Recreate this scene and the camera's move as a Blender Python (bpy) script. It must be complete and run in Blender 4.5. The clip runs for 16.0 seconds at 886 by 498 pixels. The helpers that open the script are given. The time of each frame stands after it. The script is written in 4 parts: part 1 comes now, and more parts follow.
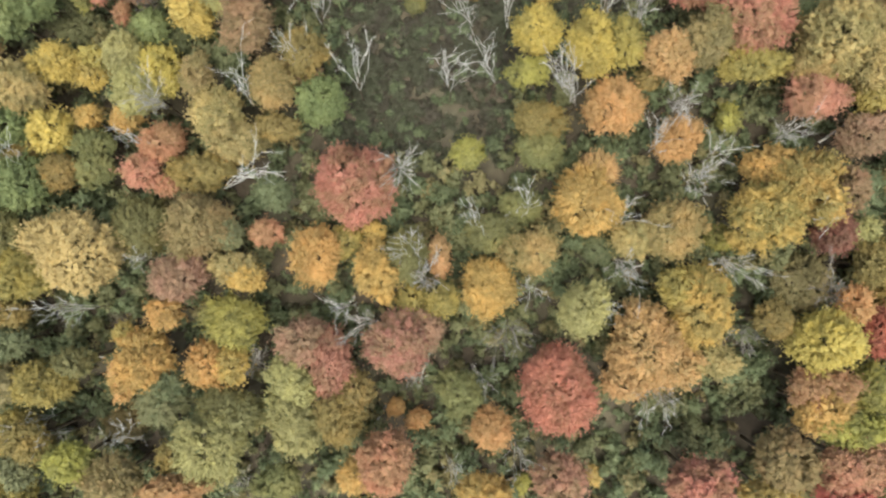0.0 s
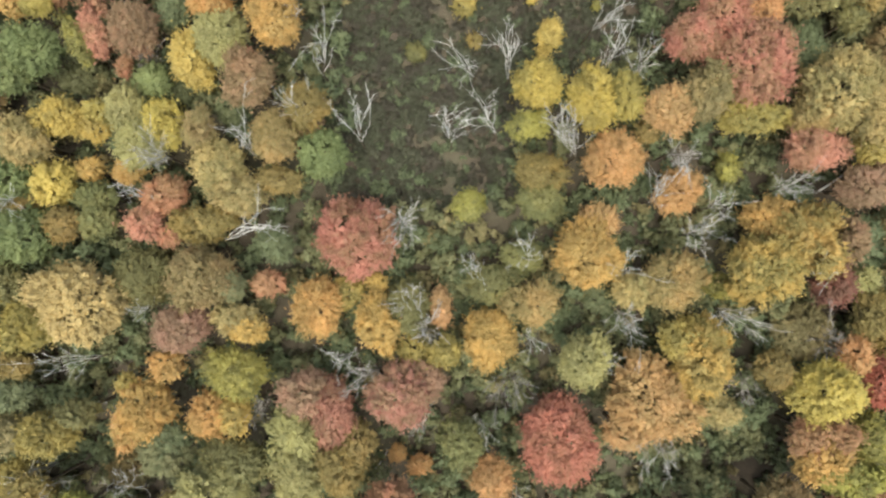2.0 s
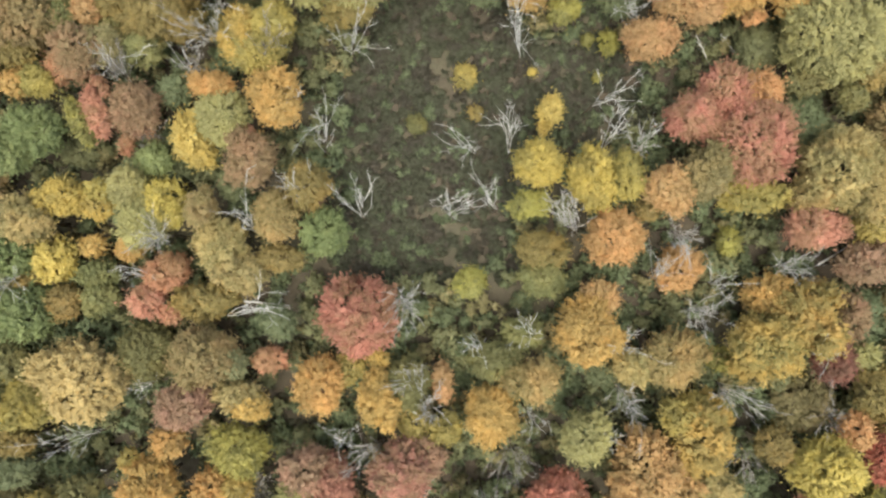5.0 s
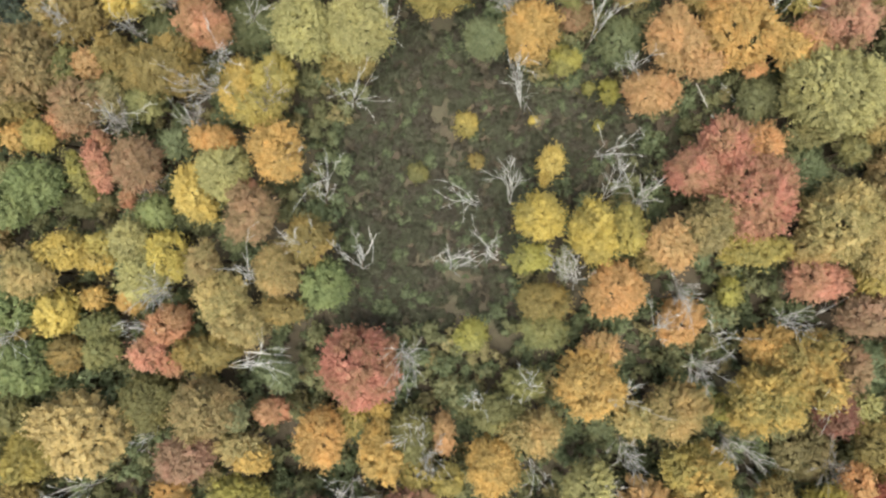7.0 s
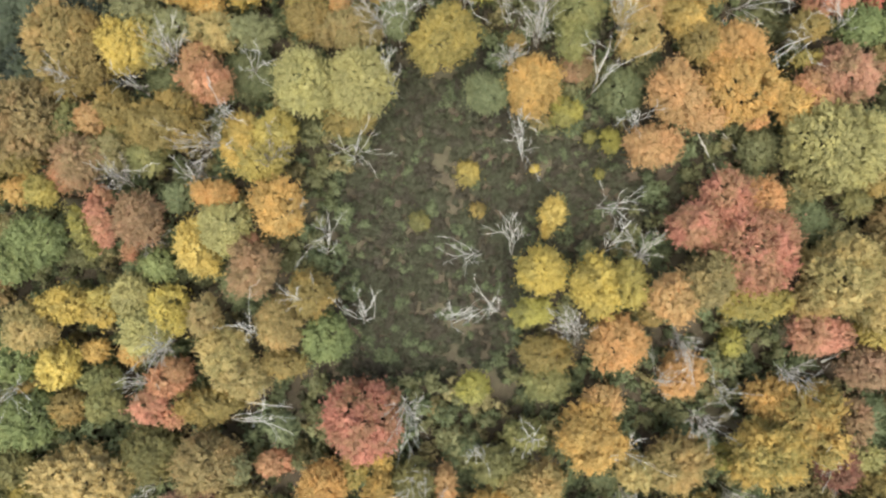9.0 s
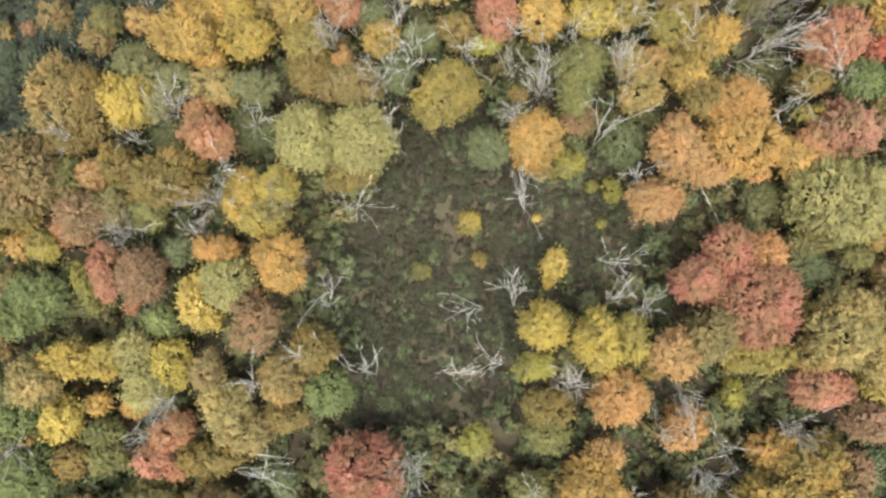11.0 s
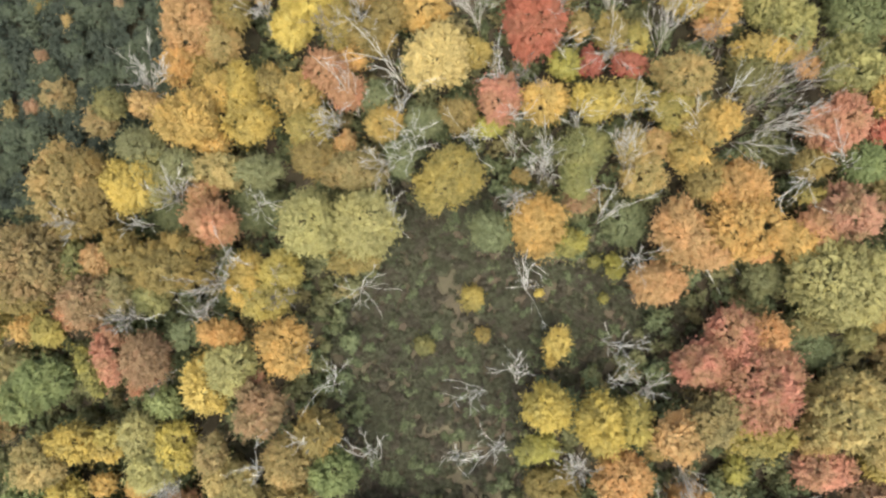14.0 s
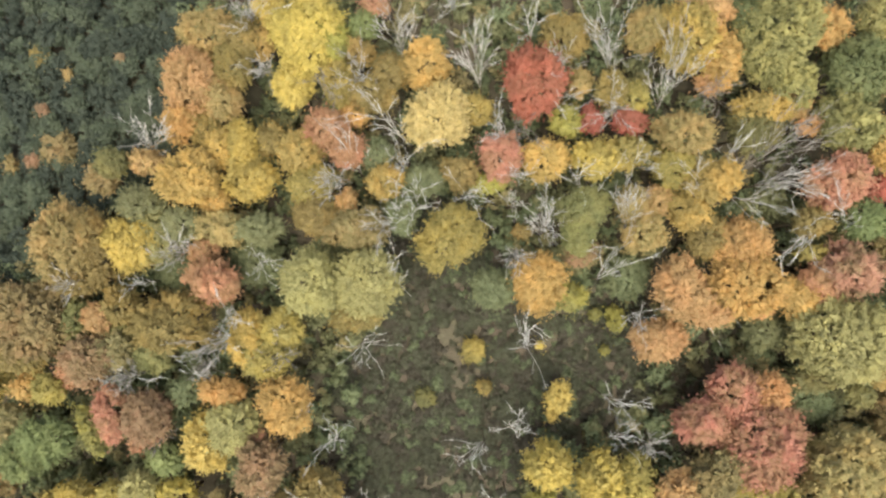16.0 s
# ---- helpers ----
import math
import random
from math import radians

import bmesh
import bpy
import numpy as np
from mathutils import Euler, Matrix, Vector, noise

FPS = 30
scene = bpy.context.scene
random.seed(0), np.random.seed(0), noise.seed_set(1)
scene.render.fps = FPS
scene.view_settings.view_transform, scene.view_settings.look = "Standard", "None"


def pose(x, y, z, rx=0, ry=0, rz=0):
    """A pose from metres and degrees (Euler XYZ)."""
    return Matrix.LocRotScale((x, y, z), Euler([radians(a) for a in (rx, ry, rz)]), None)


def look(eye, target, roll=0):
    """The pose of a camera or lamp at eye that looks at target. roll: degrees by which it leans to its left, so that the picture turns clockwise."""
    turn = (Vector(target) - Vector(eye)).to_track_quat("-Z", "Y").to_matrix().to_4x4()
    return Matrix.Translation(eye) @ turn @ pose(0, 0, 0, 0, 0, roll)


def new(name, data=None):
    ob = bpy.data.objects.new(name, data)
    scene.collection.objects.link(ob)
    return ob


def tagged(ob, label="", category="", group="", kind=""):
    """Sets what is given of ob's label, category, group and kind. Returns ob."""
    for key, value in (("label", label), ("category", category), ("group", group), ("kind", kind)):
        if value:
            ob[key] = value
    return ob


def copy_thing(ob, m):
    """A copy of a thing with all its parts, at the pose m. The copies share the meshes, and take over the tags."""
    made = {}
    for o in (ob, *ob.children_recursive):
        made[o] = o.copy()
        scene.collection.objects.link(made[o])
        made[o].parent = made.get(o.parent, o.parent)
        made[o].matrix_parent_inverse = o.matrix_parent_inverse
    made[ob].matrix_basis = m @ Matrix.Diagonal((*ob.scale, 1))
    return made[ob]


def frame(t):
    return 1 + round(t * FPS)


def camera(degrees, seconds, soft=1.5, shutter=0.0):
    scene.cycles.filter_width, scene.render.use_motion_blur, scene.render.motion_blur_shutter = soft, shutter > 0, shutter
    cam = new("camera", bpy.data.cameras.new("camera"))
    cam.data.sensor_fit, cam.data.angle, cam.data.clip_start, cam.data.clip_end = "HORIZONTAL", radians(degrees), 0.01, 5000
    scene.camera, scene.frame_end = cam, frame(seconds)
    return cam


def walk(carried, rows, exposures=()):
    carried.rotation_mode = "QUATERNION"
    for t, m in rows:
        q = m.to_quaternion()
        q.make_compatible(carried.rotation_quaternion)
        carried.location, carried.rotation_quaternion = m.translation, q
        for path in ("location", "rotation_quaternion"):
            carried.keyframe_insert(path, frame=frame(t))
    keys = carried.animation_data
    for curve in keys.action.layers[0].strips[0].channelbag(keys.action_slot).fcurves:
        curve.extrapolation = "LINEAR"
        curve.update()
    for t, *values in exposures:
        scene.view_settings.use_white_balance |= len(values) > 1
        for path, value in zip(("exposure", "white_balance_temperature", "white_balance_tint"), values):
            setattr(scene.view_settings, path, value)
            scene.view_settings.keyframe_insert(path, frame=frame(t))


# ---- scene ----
# camera: a drone looking straight down, flying slowly towards +y
cam = camera(61.9, 16.0, soft=2.45)
METRES, EYE, TILT, LEAN, TURN = 40.0, 75.5, -90.0, 0.0, 0.0
ROWS = [
    (0.0, 0.00042, 0.00073, -0.00132, -0.007, 0.016, 0.013),
    (0.5, -0.00001, -0.00187, 0.02947, 0.009, 0.004, 0.035),
    (1.0, -0.00040, -0.00407, 0.05984, 0.021, 0.000, 0.055),
    (1.5, -0.00075, -0.00592, 0.08992, 0.031, 0.003, 0.072),
    (2.0, -0.00108, -0.00746, 0.11980, 0.038, 0.011, 0.088),
    (2.5, -0.00141, -0.00873, 0.14958, 0.044, 0.021, 0.102),
    (3.0, -0.00172, -0.00978, 0.17932, 0.048, 0.034, 0.116),
    (3.5, -0.00205, -0.01064, 0.20908, 0.052, 0.047, 0.129),
    (4.0, -0.00238, -0.01134, 0.23893, 0.055, 0.060, 0.142),
    (6.5, -0.00449, -0.01353, 0.39062, 0.072, 0.090, 0.209),
    (7.0, -0.00503, -0.01387, 0.42156, 0.076, 0.086, 0.224),
    (7.5, -0.00562, -0.01421, 0.45272, 0.082, 0.078, 0.240),
    (8.0, -0.00626, -0.01456, 0.48409, 0.087, 0.066, 0.257),
    (8.5, -0.00696, -0.01495, 0.51564, 0.093, 0.052, 0.275),
    (9.0, -0.00770, -0.01537, 0.54737, 0.100, 0.033, 0.294),
    (11.5, -0.01219, -0.01797, 0.70792, 0.125, -0.079, 0.398),
    (12.0, -0.01323, -0.01856, 0.74023, 0.127, -0.099, 0.419),
    (12.5, -0.01430, -0.01915, 0.77256, 0.125, -0.115, 0.441),
    (13.0, -0.01541, -0.01972, 0.80488, 0.121, -0.126, 0.462),
    (13.5, -0.01655, -0.02025, 0.83717, 0.113, -0.130, 0.482),
    (14.0, -0.01771, -0.02073, 0.86941, 0.101, -0.126, 0.501),
    (14.5, -0.01888, -0.02113, 0.90159, 0.083, -0.110, 0.519),
    (15.0, -0.02005, -0.02141, 0.93370, 0.060, -0.081, 0.535),
    (15.5, -0.02123, -0.02156, 0.96573, 0.030, -0.038, 0.549),
    (16.0, -0.02239, -0.02154, 0.99769, -0.008, 0.024, 0.560),
]
walk(cam, [(t, pose(0, 0, EYE, TILT, LEAN, TURN) @ pose(METRES * x, METRES * y, METRES * z, 90 + pitch, roll, yaw)) for t, x, y, z, yaw, pitch, roll in ROWS],
     exposures=[(0.0, 0.8, 6580, -1), (16.0, 0.96, 6880, 1)])

# light: a bright veiled sky with a wide soft sun high in the south
world = bpy.data.worlds.new("sky")
scene.world = world
world.use_nodes = True
wn = world.node_tree.nodes
sky = wn.new("ShaderNodeTexSky")
sky.sky_type, sky.sun_disc = "NISHITA", False
sky.sun_elevation, sky.sun_rotation = radians(76), radians(184)
sky.air_density, sky.dust_density, sky.ozone_density = 1.0, 6.0, 1.0
world.node_tree.links.new(sky.outputs["Color"], wn["Background"].inputs["Color"])
wn["Background"].inputs["Strength"].default_value = 0.13
sun = new("sun", bpy.data.lights.new("sun", "SUN"))
sun.data.energy, sun.data.angle, sun.data.color = 2.5, radians(44), (1.0, 0.93, 0.82)
sun.matrix_world = look((-1.5, -16.5, 67), (0, 0, 0))


# ---- materials ----
def lin(r, g, b):
    return tuple((c / 255 / 12.92 if c <= 10 else ((c / 255 + 0.055) / 1.055) ** 2.4) for c in (r, g, b)) + (1.0,)


def muted(c, share=0.22, lift=1.0):
    """A colour drawn a little towards its own grey."""
    grey = 0.2126 * c[0] + 0.7152 * c[1] + 0.0722 * c[2]
    return tuple(lift * (v * (1 - share) + grey * share) for v in c[:3]) + (1.0,)


def nodes(name, rough=0.8):
    m = bpy.data.materials.new(name)
    m.use_nodes = True
    n = m.node_tree.nodes
    b = n["Principled BSDF"]
    b.inputs["Roughness"].default_value = rough
    b.inputs["Specular IOR Level"].default_value = 0.2
    return m, n, m.node_tree.links, b


def mix(n, l, fac, a, b, blend="MIX"):
    x = n.new("ShaderNodeMix")
    x.data_type, x.blend_type = "RGBA", blend
    for slot, v in ((0, fac), (6, a), (7, b)):
        if isinstance(v, (int, float)):
            x.inputs[slot].default_value = v
        elif isinstance(v, tuple):
            x.inputs[slot].default_value = v
        else:
            l.new(v, x.inputs[slot])
    return x.outputs[2]


def ramp(n, l, fac, lo, hi, a=0.0, b=1.0):
    r = n.new("ShaderNodeMapRange")
    l.new(fac, r.inputs[0])
    for i, v in enumerate((lo, hi, a, b)):
        r.inputs[1 + i].default_value = v
    return r.outputs[0]


def noise_tex(n, l, scale, detail=3.0, coord=None):
    t = n.new("ShaderNodeTexNoise")
    t.inputs["Scale"].default_value, t.inputs["Detail"].default_value = scale, detail
    if coord is not None:
        l.new(coord, t.inputs["Vector"])
    return t.outputs["Fac"]


LEAVES = {}


def leaf_material(name, main, second, share=0.5):
    """Foliage of two hues, in patches the size of a bough, each leaf a little different."""
    m, n, l, b = nodes("leaves_" + name, 0.65)
    geo, info, tc = n.new("ShaderNodeNewGeometry"), n.new("ShaderNodeObjectInfo"), n.new("ShaderNodeTexCoord")
    add = n.new("ShaderNodeVectorMath")
    l.new(tc.outputs["Object"], add.inputs[0])
    off = n.new("ShaderNodeMath")
    off.operation = "MULTIPLY"
    l.new(info.outputs["Random"], off.inputs[0])
    off.inputs[1].default_value = 60.0
    l.new(off.outputs[0], add.inputs[1])
    patch = noise_tex(n, l, 0.42, 2.0, add.outputs[0])
    tuft = noise_tex(n, l, 1.6, 2.0, add.outputs[0])
    c = mix(n, l, ramp(n, l, patch, 0.64 - 0.3 * share, 0.78 - 0.3 * share), main, second)
    c = mix(n, l, ramp(n, l, tuft, 0.3, 0.7, 0.0, 0.35), c, second)
    hsv = n.new("ShaderNodeHueSaturation")
    l.new(c, hsv.inputs["Color"])
    tone = n.new("ShaderNodeAttribute")
    tone.attribute_name = "tone"
    value = n.new("ShaderNodeMath")
    value.operation = "MULTIPLY"
    l.new(ramp(n, l, geo.outputs["Random Per Island"], 0, 1, 0.91, 1.1), value.inputs[0])
    l.new(ramp(n, l, tone.outputs["Fac"], -2.5, 2.5, 0.72, 1.26), value.inputs[1])
    l.new(value.outputs[0], hsv.inputs["Value"])
    swell = n.new("ShaderNodeAttribute")
    swell.attribute_name = "swell"
    lean = n.new("ShaderNodeMix")
    lean.data_type = "VECTOR"
    lean.inputs[0].default_value = 0.84
    l.new(geo.outputs["Normal"], lean.inputs[4])
    l.new(swell.outputs["Vector"], lean.inputs[5])
    norm = n.new("ShaderNodeVectorMath")
    norm.operation = "NORMALIZE"
    l.new(lean.outputs[1], norm.inputs[0])
    l.new(norm.outputs[0], b.inputs["Normal"])
    l.new(ramp(n, l, info.outputs["Random"], 0, 1, 0.49, 0.51), hsv.inputs["Hue"])
    # sunlit highlights within the crown, painted into the leaf colour as paler noise spots
    highlight = ramp(n, l, noise_tex(n, l, 3.8, 3.0, add.outputs[0]), 0.35, 0.68, 0.0, 0.45)
    pale = mix(n, l, highlight, hsv.outputs[0], muted(main, 0.1, 1.3))
    l.new(pale, b.inputs["Base Color"])
    tr = n.new("ShaderNodeBsdfTranslucent")
    l.new(pale, tr.inputs["Color"])
    ms = n.new("ShaderNodeMixShader")
    ms.inputs[0].default_value = 0.48
    l.new(b.outputs[0], ms.inputs[1])
    l.new(tr.outputs[0], ms.inputs[2])
    l.new(ms.outputs[0], n["Material Output"].inputs["Surface"])
    LEAVES[name] = m


def foliage(name, main, second, share):
    leaf_material(name, muted(lin(*main), 0.22, 0.78), muted(lin(*second), 0.22, 0.78), share)


foliage("yellow", (228, 196, 66), (183, 164, 73), 0.6)
foliage("ybright", (236, 208, 76), (207, 185, 78), 0.5)
foliage("ybig", (234, 194, 78), (165, 157, 78), 0.75)
foliage("yolive", (206, 182, 72), (167, 155, 74), 0.8)
foliage("ygold", (232, 192, 74), (174, 157, 76), 0.7)
foliage("ylgreen", (196, 188, 62), (147, 146, 73), 0.6)
foliage("gold", (240, 192, 84), (197, 167, 81), 0.7)
foliage("orgold", (238, 182, 86), (202, 166, 83), 0.7)
foliage("goldol", (192, 160, 74), (154, 139, 74), 0.9)
foliage("goldt", (214, 176, 98), (170, 155, 88), 0.85)
foliage("orange", (238, 178, 100), (207, 164, 94), 0.6)
foliage("tanor", (234, 180, 110), (202, 166, 101), 0.7)
foliage("salmon", (228, 158, 116), (197, 153, 104), 0.8)
foliage("redsal", (232, 156, 128), (200, 153, 111), 0.75)
foliage("red", (232, 142, 120), (198, 134, 104), 0.6)
foliage("redd", (220, 118, 96), (188, 118, 94), 0.7)
foliage("dred", (178, 112, 96), (149, 111, 88), 0.7)
foliage("redpink", (230, 146, 126), (186, 144, 103), 0.75)
foliage("pinkred", (216, 150, 126), (179, 150, 106), 0.7)
foliage("pink", (208, 144, 116), (181, 143, 103), 0.6)
foliage("pinkbr", (200, 152, 122), (176, 146, 110), 0.8)
foliage("brick", (198, 150, 112), (170, 144, 101), 0.9)
foliage("russet", (190, 158, 98), (165, 150, 92), 0.9)
foliage("cream", (238, 208, 126), (211, 185, 111), 0.6)
foliage("tanyel", (222, 192, 112), (170, 159, 94), 0.8)
foliage("tanolive", (190, 166, 100), (154, 144, 90), 0.9)
foliage("brownol", (188, 170, 110), (163, 155, 101), 0.9)
foliage("olive", (162, 152, 80), (134, 134, 80), 0.9)
foliage("oliveg", (158, 158, 104), (144, 148, 100), 0.9)
foliage("pale", (204, 196, 112), (174, 170, 102), 0.8)
foliage("lgreen", (166, 162, 88), (136, 142, 82), 0.8)
foliage("green", (152, 166, 94), (132, 150, 88), 0.8)
foliage("ggreen", (146, 154, 104), (126, 138, 94), 0.9)
foliage("dgreen", (146, 158, 108), (132, 148, 104), 0.9)
foliage("conifer", (94, 106, 92), (82, 95, 84), 0.9)
foliage("clump", (196, 186, 98), (150, 150, 84), 0.8)
foliage("clumpg", (152, 156, 92), (120, 132, 80), 0.9)
foliage("bramble", (124, 126, 98), (128, 122, 98), 0.9)
foliage("litter", (110, 102, 90), (102, 98, 84), 0.9)
foliage("sward", (108, 114, 88), (102, 104, 84), 0.9)
foliage("thicket", (112, 124, 98), (98, 112, 92), 0.9)
foliage("fern", (136, 150, 106), (124, 140, 100), 0.9)


def bark_material(name, light, dark, scale):
    m, n, l, b = nodes(name, 0.85)
    tc = n.new("ShaderNodeTexCoord")
    mp = n.new("ShaderNodeMapping")
    mp.inputs["Scale"].default_value = (1, 1, 0.25)
    l.new(tc.outputs["Object"], mp.inputs[0])
    f = noise_tex(n, l, scale, 6.0, mp.outputs[0])
    c = mix(n, l, ramp(n, l, f, 0.35, 0.65), dark, light)
    info = n.new("ShaderNodeObjectInfo")
    c = mix(n, l, ramp(n, l, info.outputs["Random"], 0, 1, 0, 0.3), c, dark)
    l.new(c, b.inputs["Base Color"])
    bump = n.new("ShaderNodeBump")
    bump.inputs["Strength"].default_value = 0.5
    l.new(f, bump.inputs["Height"])
    l.new(bump.outputs[0], b.inputs["Normal"])
    return m


BARK = bark_material("bark", lin(120, 108, 94), lin(78, 68, 58), 6.0)
DEAD = bark_material("weathered_deadwood", lin(222, 221, 219), lin(180, 178, 175), 5.0)
TWIGWOOD = bark_material("silvery_deadwood", lin(216, 214, 211), lin(172, 168, 164), 5.0)
GREYWOOD = bark_material("grey_deadwood", lin(178, 173, 168), lin(136, 130, 126), 5.0)


def ground_material():
    m, n, l, b = nodes("forest_floor", 0.95)
    tc = n.new("ShaderNodeTexCoord")
    co = tc.outputs["Object"]
    big, mid, fine = noise_tex(n, l, 0.12, 4.0, co), noise_tex(n, l, 0.9, 5.0, co), noise_tex(n, l, 7.0, 4.0, co)
    c = mix(n, l, ramp(n, l, big, 0.42, 0.6), lin(84, 75, 66), lin(86, 84, 69))
    c = mix(n, l, ramp(n, l, mid, 0.4, 0.65, 0, 0.8), c, lin(74, 67, 59))
    c = mix(n, l, ramp(n, l, fine, 0.52, 0.72, 0, 0.7), c, lin(96, 88, 75))
    l.new(c, b.inputs["Base Color"])
    bump = n.new("ShaderNodeBump")
    bump.inputs["Strength"].default_value, bump.inputs["Distance"].default_value = 0.8, 0.15
    l.new(fine, bump.inputs["Height"])
    l.new(bump.outputs[0], b.inputs["Normal"])
    return m


FLOOR = ground_material()


# ---- shaping helpers ----
def height(x, y):
    """The ground: level in the clearing, falling away to the south."""
    s = np.clip((5.0 - y) / 27.0, 0.0, 1.0)
    return -4.5 * s * s * (3 - 2 * s) + 0.12 * np.sin(x * 0.31 + 1.3) * np.cos(y * 0.27)


def mesh_of(name, verts, faces, swell=None):
    """A mesh out of an array of corners and an array of faces; swell: the way that the foliage bulges, corner by corner."""
    me = bpy.data.meshes.new(name)
    me.vertices.add(len(verts))
    me.vertices.foreach_set("co", np.asarray(verts, np.float32).ravel())
    me.loops.add(faces.size)
    me.loops.foreach_set("vertex_index", faces.astype(np.int32).ravel())
    me.polygons.add(len(faces))
    me.polygons.foreach_set("loop_start", np.arange(0, faces.size, faces.shape[1], dtype=np.int32))
    me.update(calc_edges=True)
    if swell is not None:
        me.attributes.new("swell", "FLOAT_VECTOR", "POINT").data.foreach_set("vector", np.asarray(swell, np.float32).ravel())
    return me


def unit(v):
    return v / np.maximum(np.linalg.norm(v, axis=-1, keepdims=True), 1e-6)


def sprays(rng, centre, out, size, slim=0.7):
    """Leaf sprays: small pointed leaves at the centres, that point and face outwards."""
    k = len(centre)
    long = unit(out + rng.normal(0, 0.5, (k, 3)) - (0, 0, 0.1))
    face = unit(out * 0.9 + rng.normal(0, 0.4, (k, 3)) + (0, 0, 0.5))
    side = unit(np.cross(long, face))
    a = (size * rng.uniform(0.7, 1.35, k))[:, None]
    v = np.stack([centre - long * a * 0.4 - side * a * slim * 0.5, centre - long * a * 0.4 + side * a * slim * 0.5, centre + long * a * 0.6], 1)
    return v.reshape(-1, 3), np.arange(3 * k).reshape(-1, 3), np.repeat(unit(out + (0, 0, 0.45)), 3, 0)


def crown_points(rng, rx, ry, rz, tuft=0.5, spread=1.0, leaf=0.3, fill=1.0):
    """Boughs round a middle, tufts on the boughs, sprays on the tufts: centres and outward directions."""
    rm = (rx * ry) ** 0.5
    count = max(5, int(4 + rm * 3.0))
    ang = np.arange(count) * 2.39996 + rng.uniform(0, 6.28)
    rad = np.sqrt((np.arange(count) + 0.35) / count) * 0.78 * rng.uniform(0.72, 1.2, count) * spread
    bough = np.stack([np.cos(ang) * rad * rx, np.sin(ang) * rad * ry,
                      (np.sqrt(np.clip(1 - rad ** 2, 0.05, 1)) - 0.45) * rz * rng.uniform(0.35, 1.2, count)], 1)
    br = rm * rng.uniform(0.2, 0.4, count) * (1.25 - 0.3 * rad)
    per = np.maximum(7, (3.6 * (br / tuft) ** 2 * fill).astype(int))
    owner = np.repeat(np.arange(count), per)
    d = unit(rng.normal(0, 1, (len(owner), 3)) + (0, 0, 0.55))
    tc = bough[owner] + d * (br[owner] * rng.uniform(0.72, 1.08, len(owner)))[:, None] * (1, 1, 0.8)
    tr = tuft * rng.uniform(0.55, 1.15, len(owner))
    n2 = np.maximum(5, (7.5 * (tr / leaf) ** 2 * fill).astype(int))
    who = np.repeat(np.arange(len(owner)), n2)
    e = unit(rng.normal(0, 1, (len(who), 3)) + d[who] * 0.7 + (0, 0, 0.3))
    p = tc[who] + e * (tr[who] * rng.uniform(0.45, 1.18, len(who)))[:, None] * (1, 1, 0.8)
    out = e * 0.7 + d[who] * 0.5
    deep = np.repeat(np.arange(count), np.maximum(6, (5.0 * (br / leaf) ** 2 * fill).astype(int)))
    f = unit(rng.normal(0, 1, (len(deep), 3)) + (0, 0, 0.6))
    p = np.concatenate([p, bough[deep] + f * (br[deep] * rng.uniform(0.65, 1.0, len(deep)))[:, None] * (1, 1, 0.8)])
    return p, unit(np.concatenate([out, f]) + unit(p / (rx, ry, rz)) * 0.5), bough, np.concatenate([np.ones(len(out)), np.full(len(f), 1.5)])


def tube(path, radii, sides=5):
    """A tapered round limb along a path."""
    path, radii = np.asarray(path, float), np.asarray(radii, float)
    t = unit(np.gradient(path, axis=0))
    ref = np.where(np.abs(t[:, 2:3]) > 0.9, (1.0, 0, 0), (0, 0, 1.0))
    u = unit(np.cross(t, ref))
    w = np.cross(t, u)
    a = np.arange(sides) * 2 * np.pi / sides
    ring = path[:, None] + (u[:, None] * np.cos(a)[None, :, None] + w[:, None] * np.sin(a)[None, :, None]) * radii[:, None, None]
    v = ring.reshape(-1, 3)
    i, j = np.meshgrid(np.arange(len(path) - 1), np.arange(sides), indexing="ij")
    q = np.stack([i * sides + j, i * sides + (j + 1) % sides, (i + 1) * sides + (j + 1) % sides, (i + 1) * sides + j], -1).reshape(-1, 4)
    return v, q


def joined(pieces):
    """One body out of several: corners, faces and, for foliage, its swell."""
    vs, qs, base = [], [], 0
    for piece in pieces:
        vs.append(piece[0]), qs.append(piece[1] + base)
        base += len(piece[0])
    swell = np.concatenate([piece[2] for piece in pieces]) if len(pieces[0]) > 2 else None
    return np.concatenate(vs), np.concatenate(qs), swell


def crooked(rng, a, b, n, bend):
    """A path from a to b with n knees that wanders by bend."""
    s = np.linspace(0, 1, n)[:, None]
    p = np.asarray(a) * (1 - s) + np.asarray(b) * s
    off = np.cumsum(rng.normal(0, bend, (n, 3)), 0)
    return p + (off - off[:1] - (off[-1:] - off[:1]) * s * 0.4) * np.minimum(1, s * 3)


def part(name, pieces, material, parent, label=""):
    ob = new(name, mesh_of(name, *joined(pieces)))
    ob.data.materials.append(material)
    ob.parent = parent
    return tagged(ob, label)


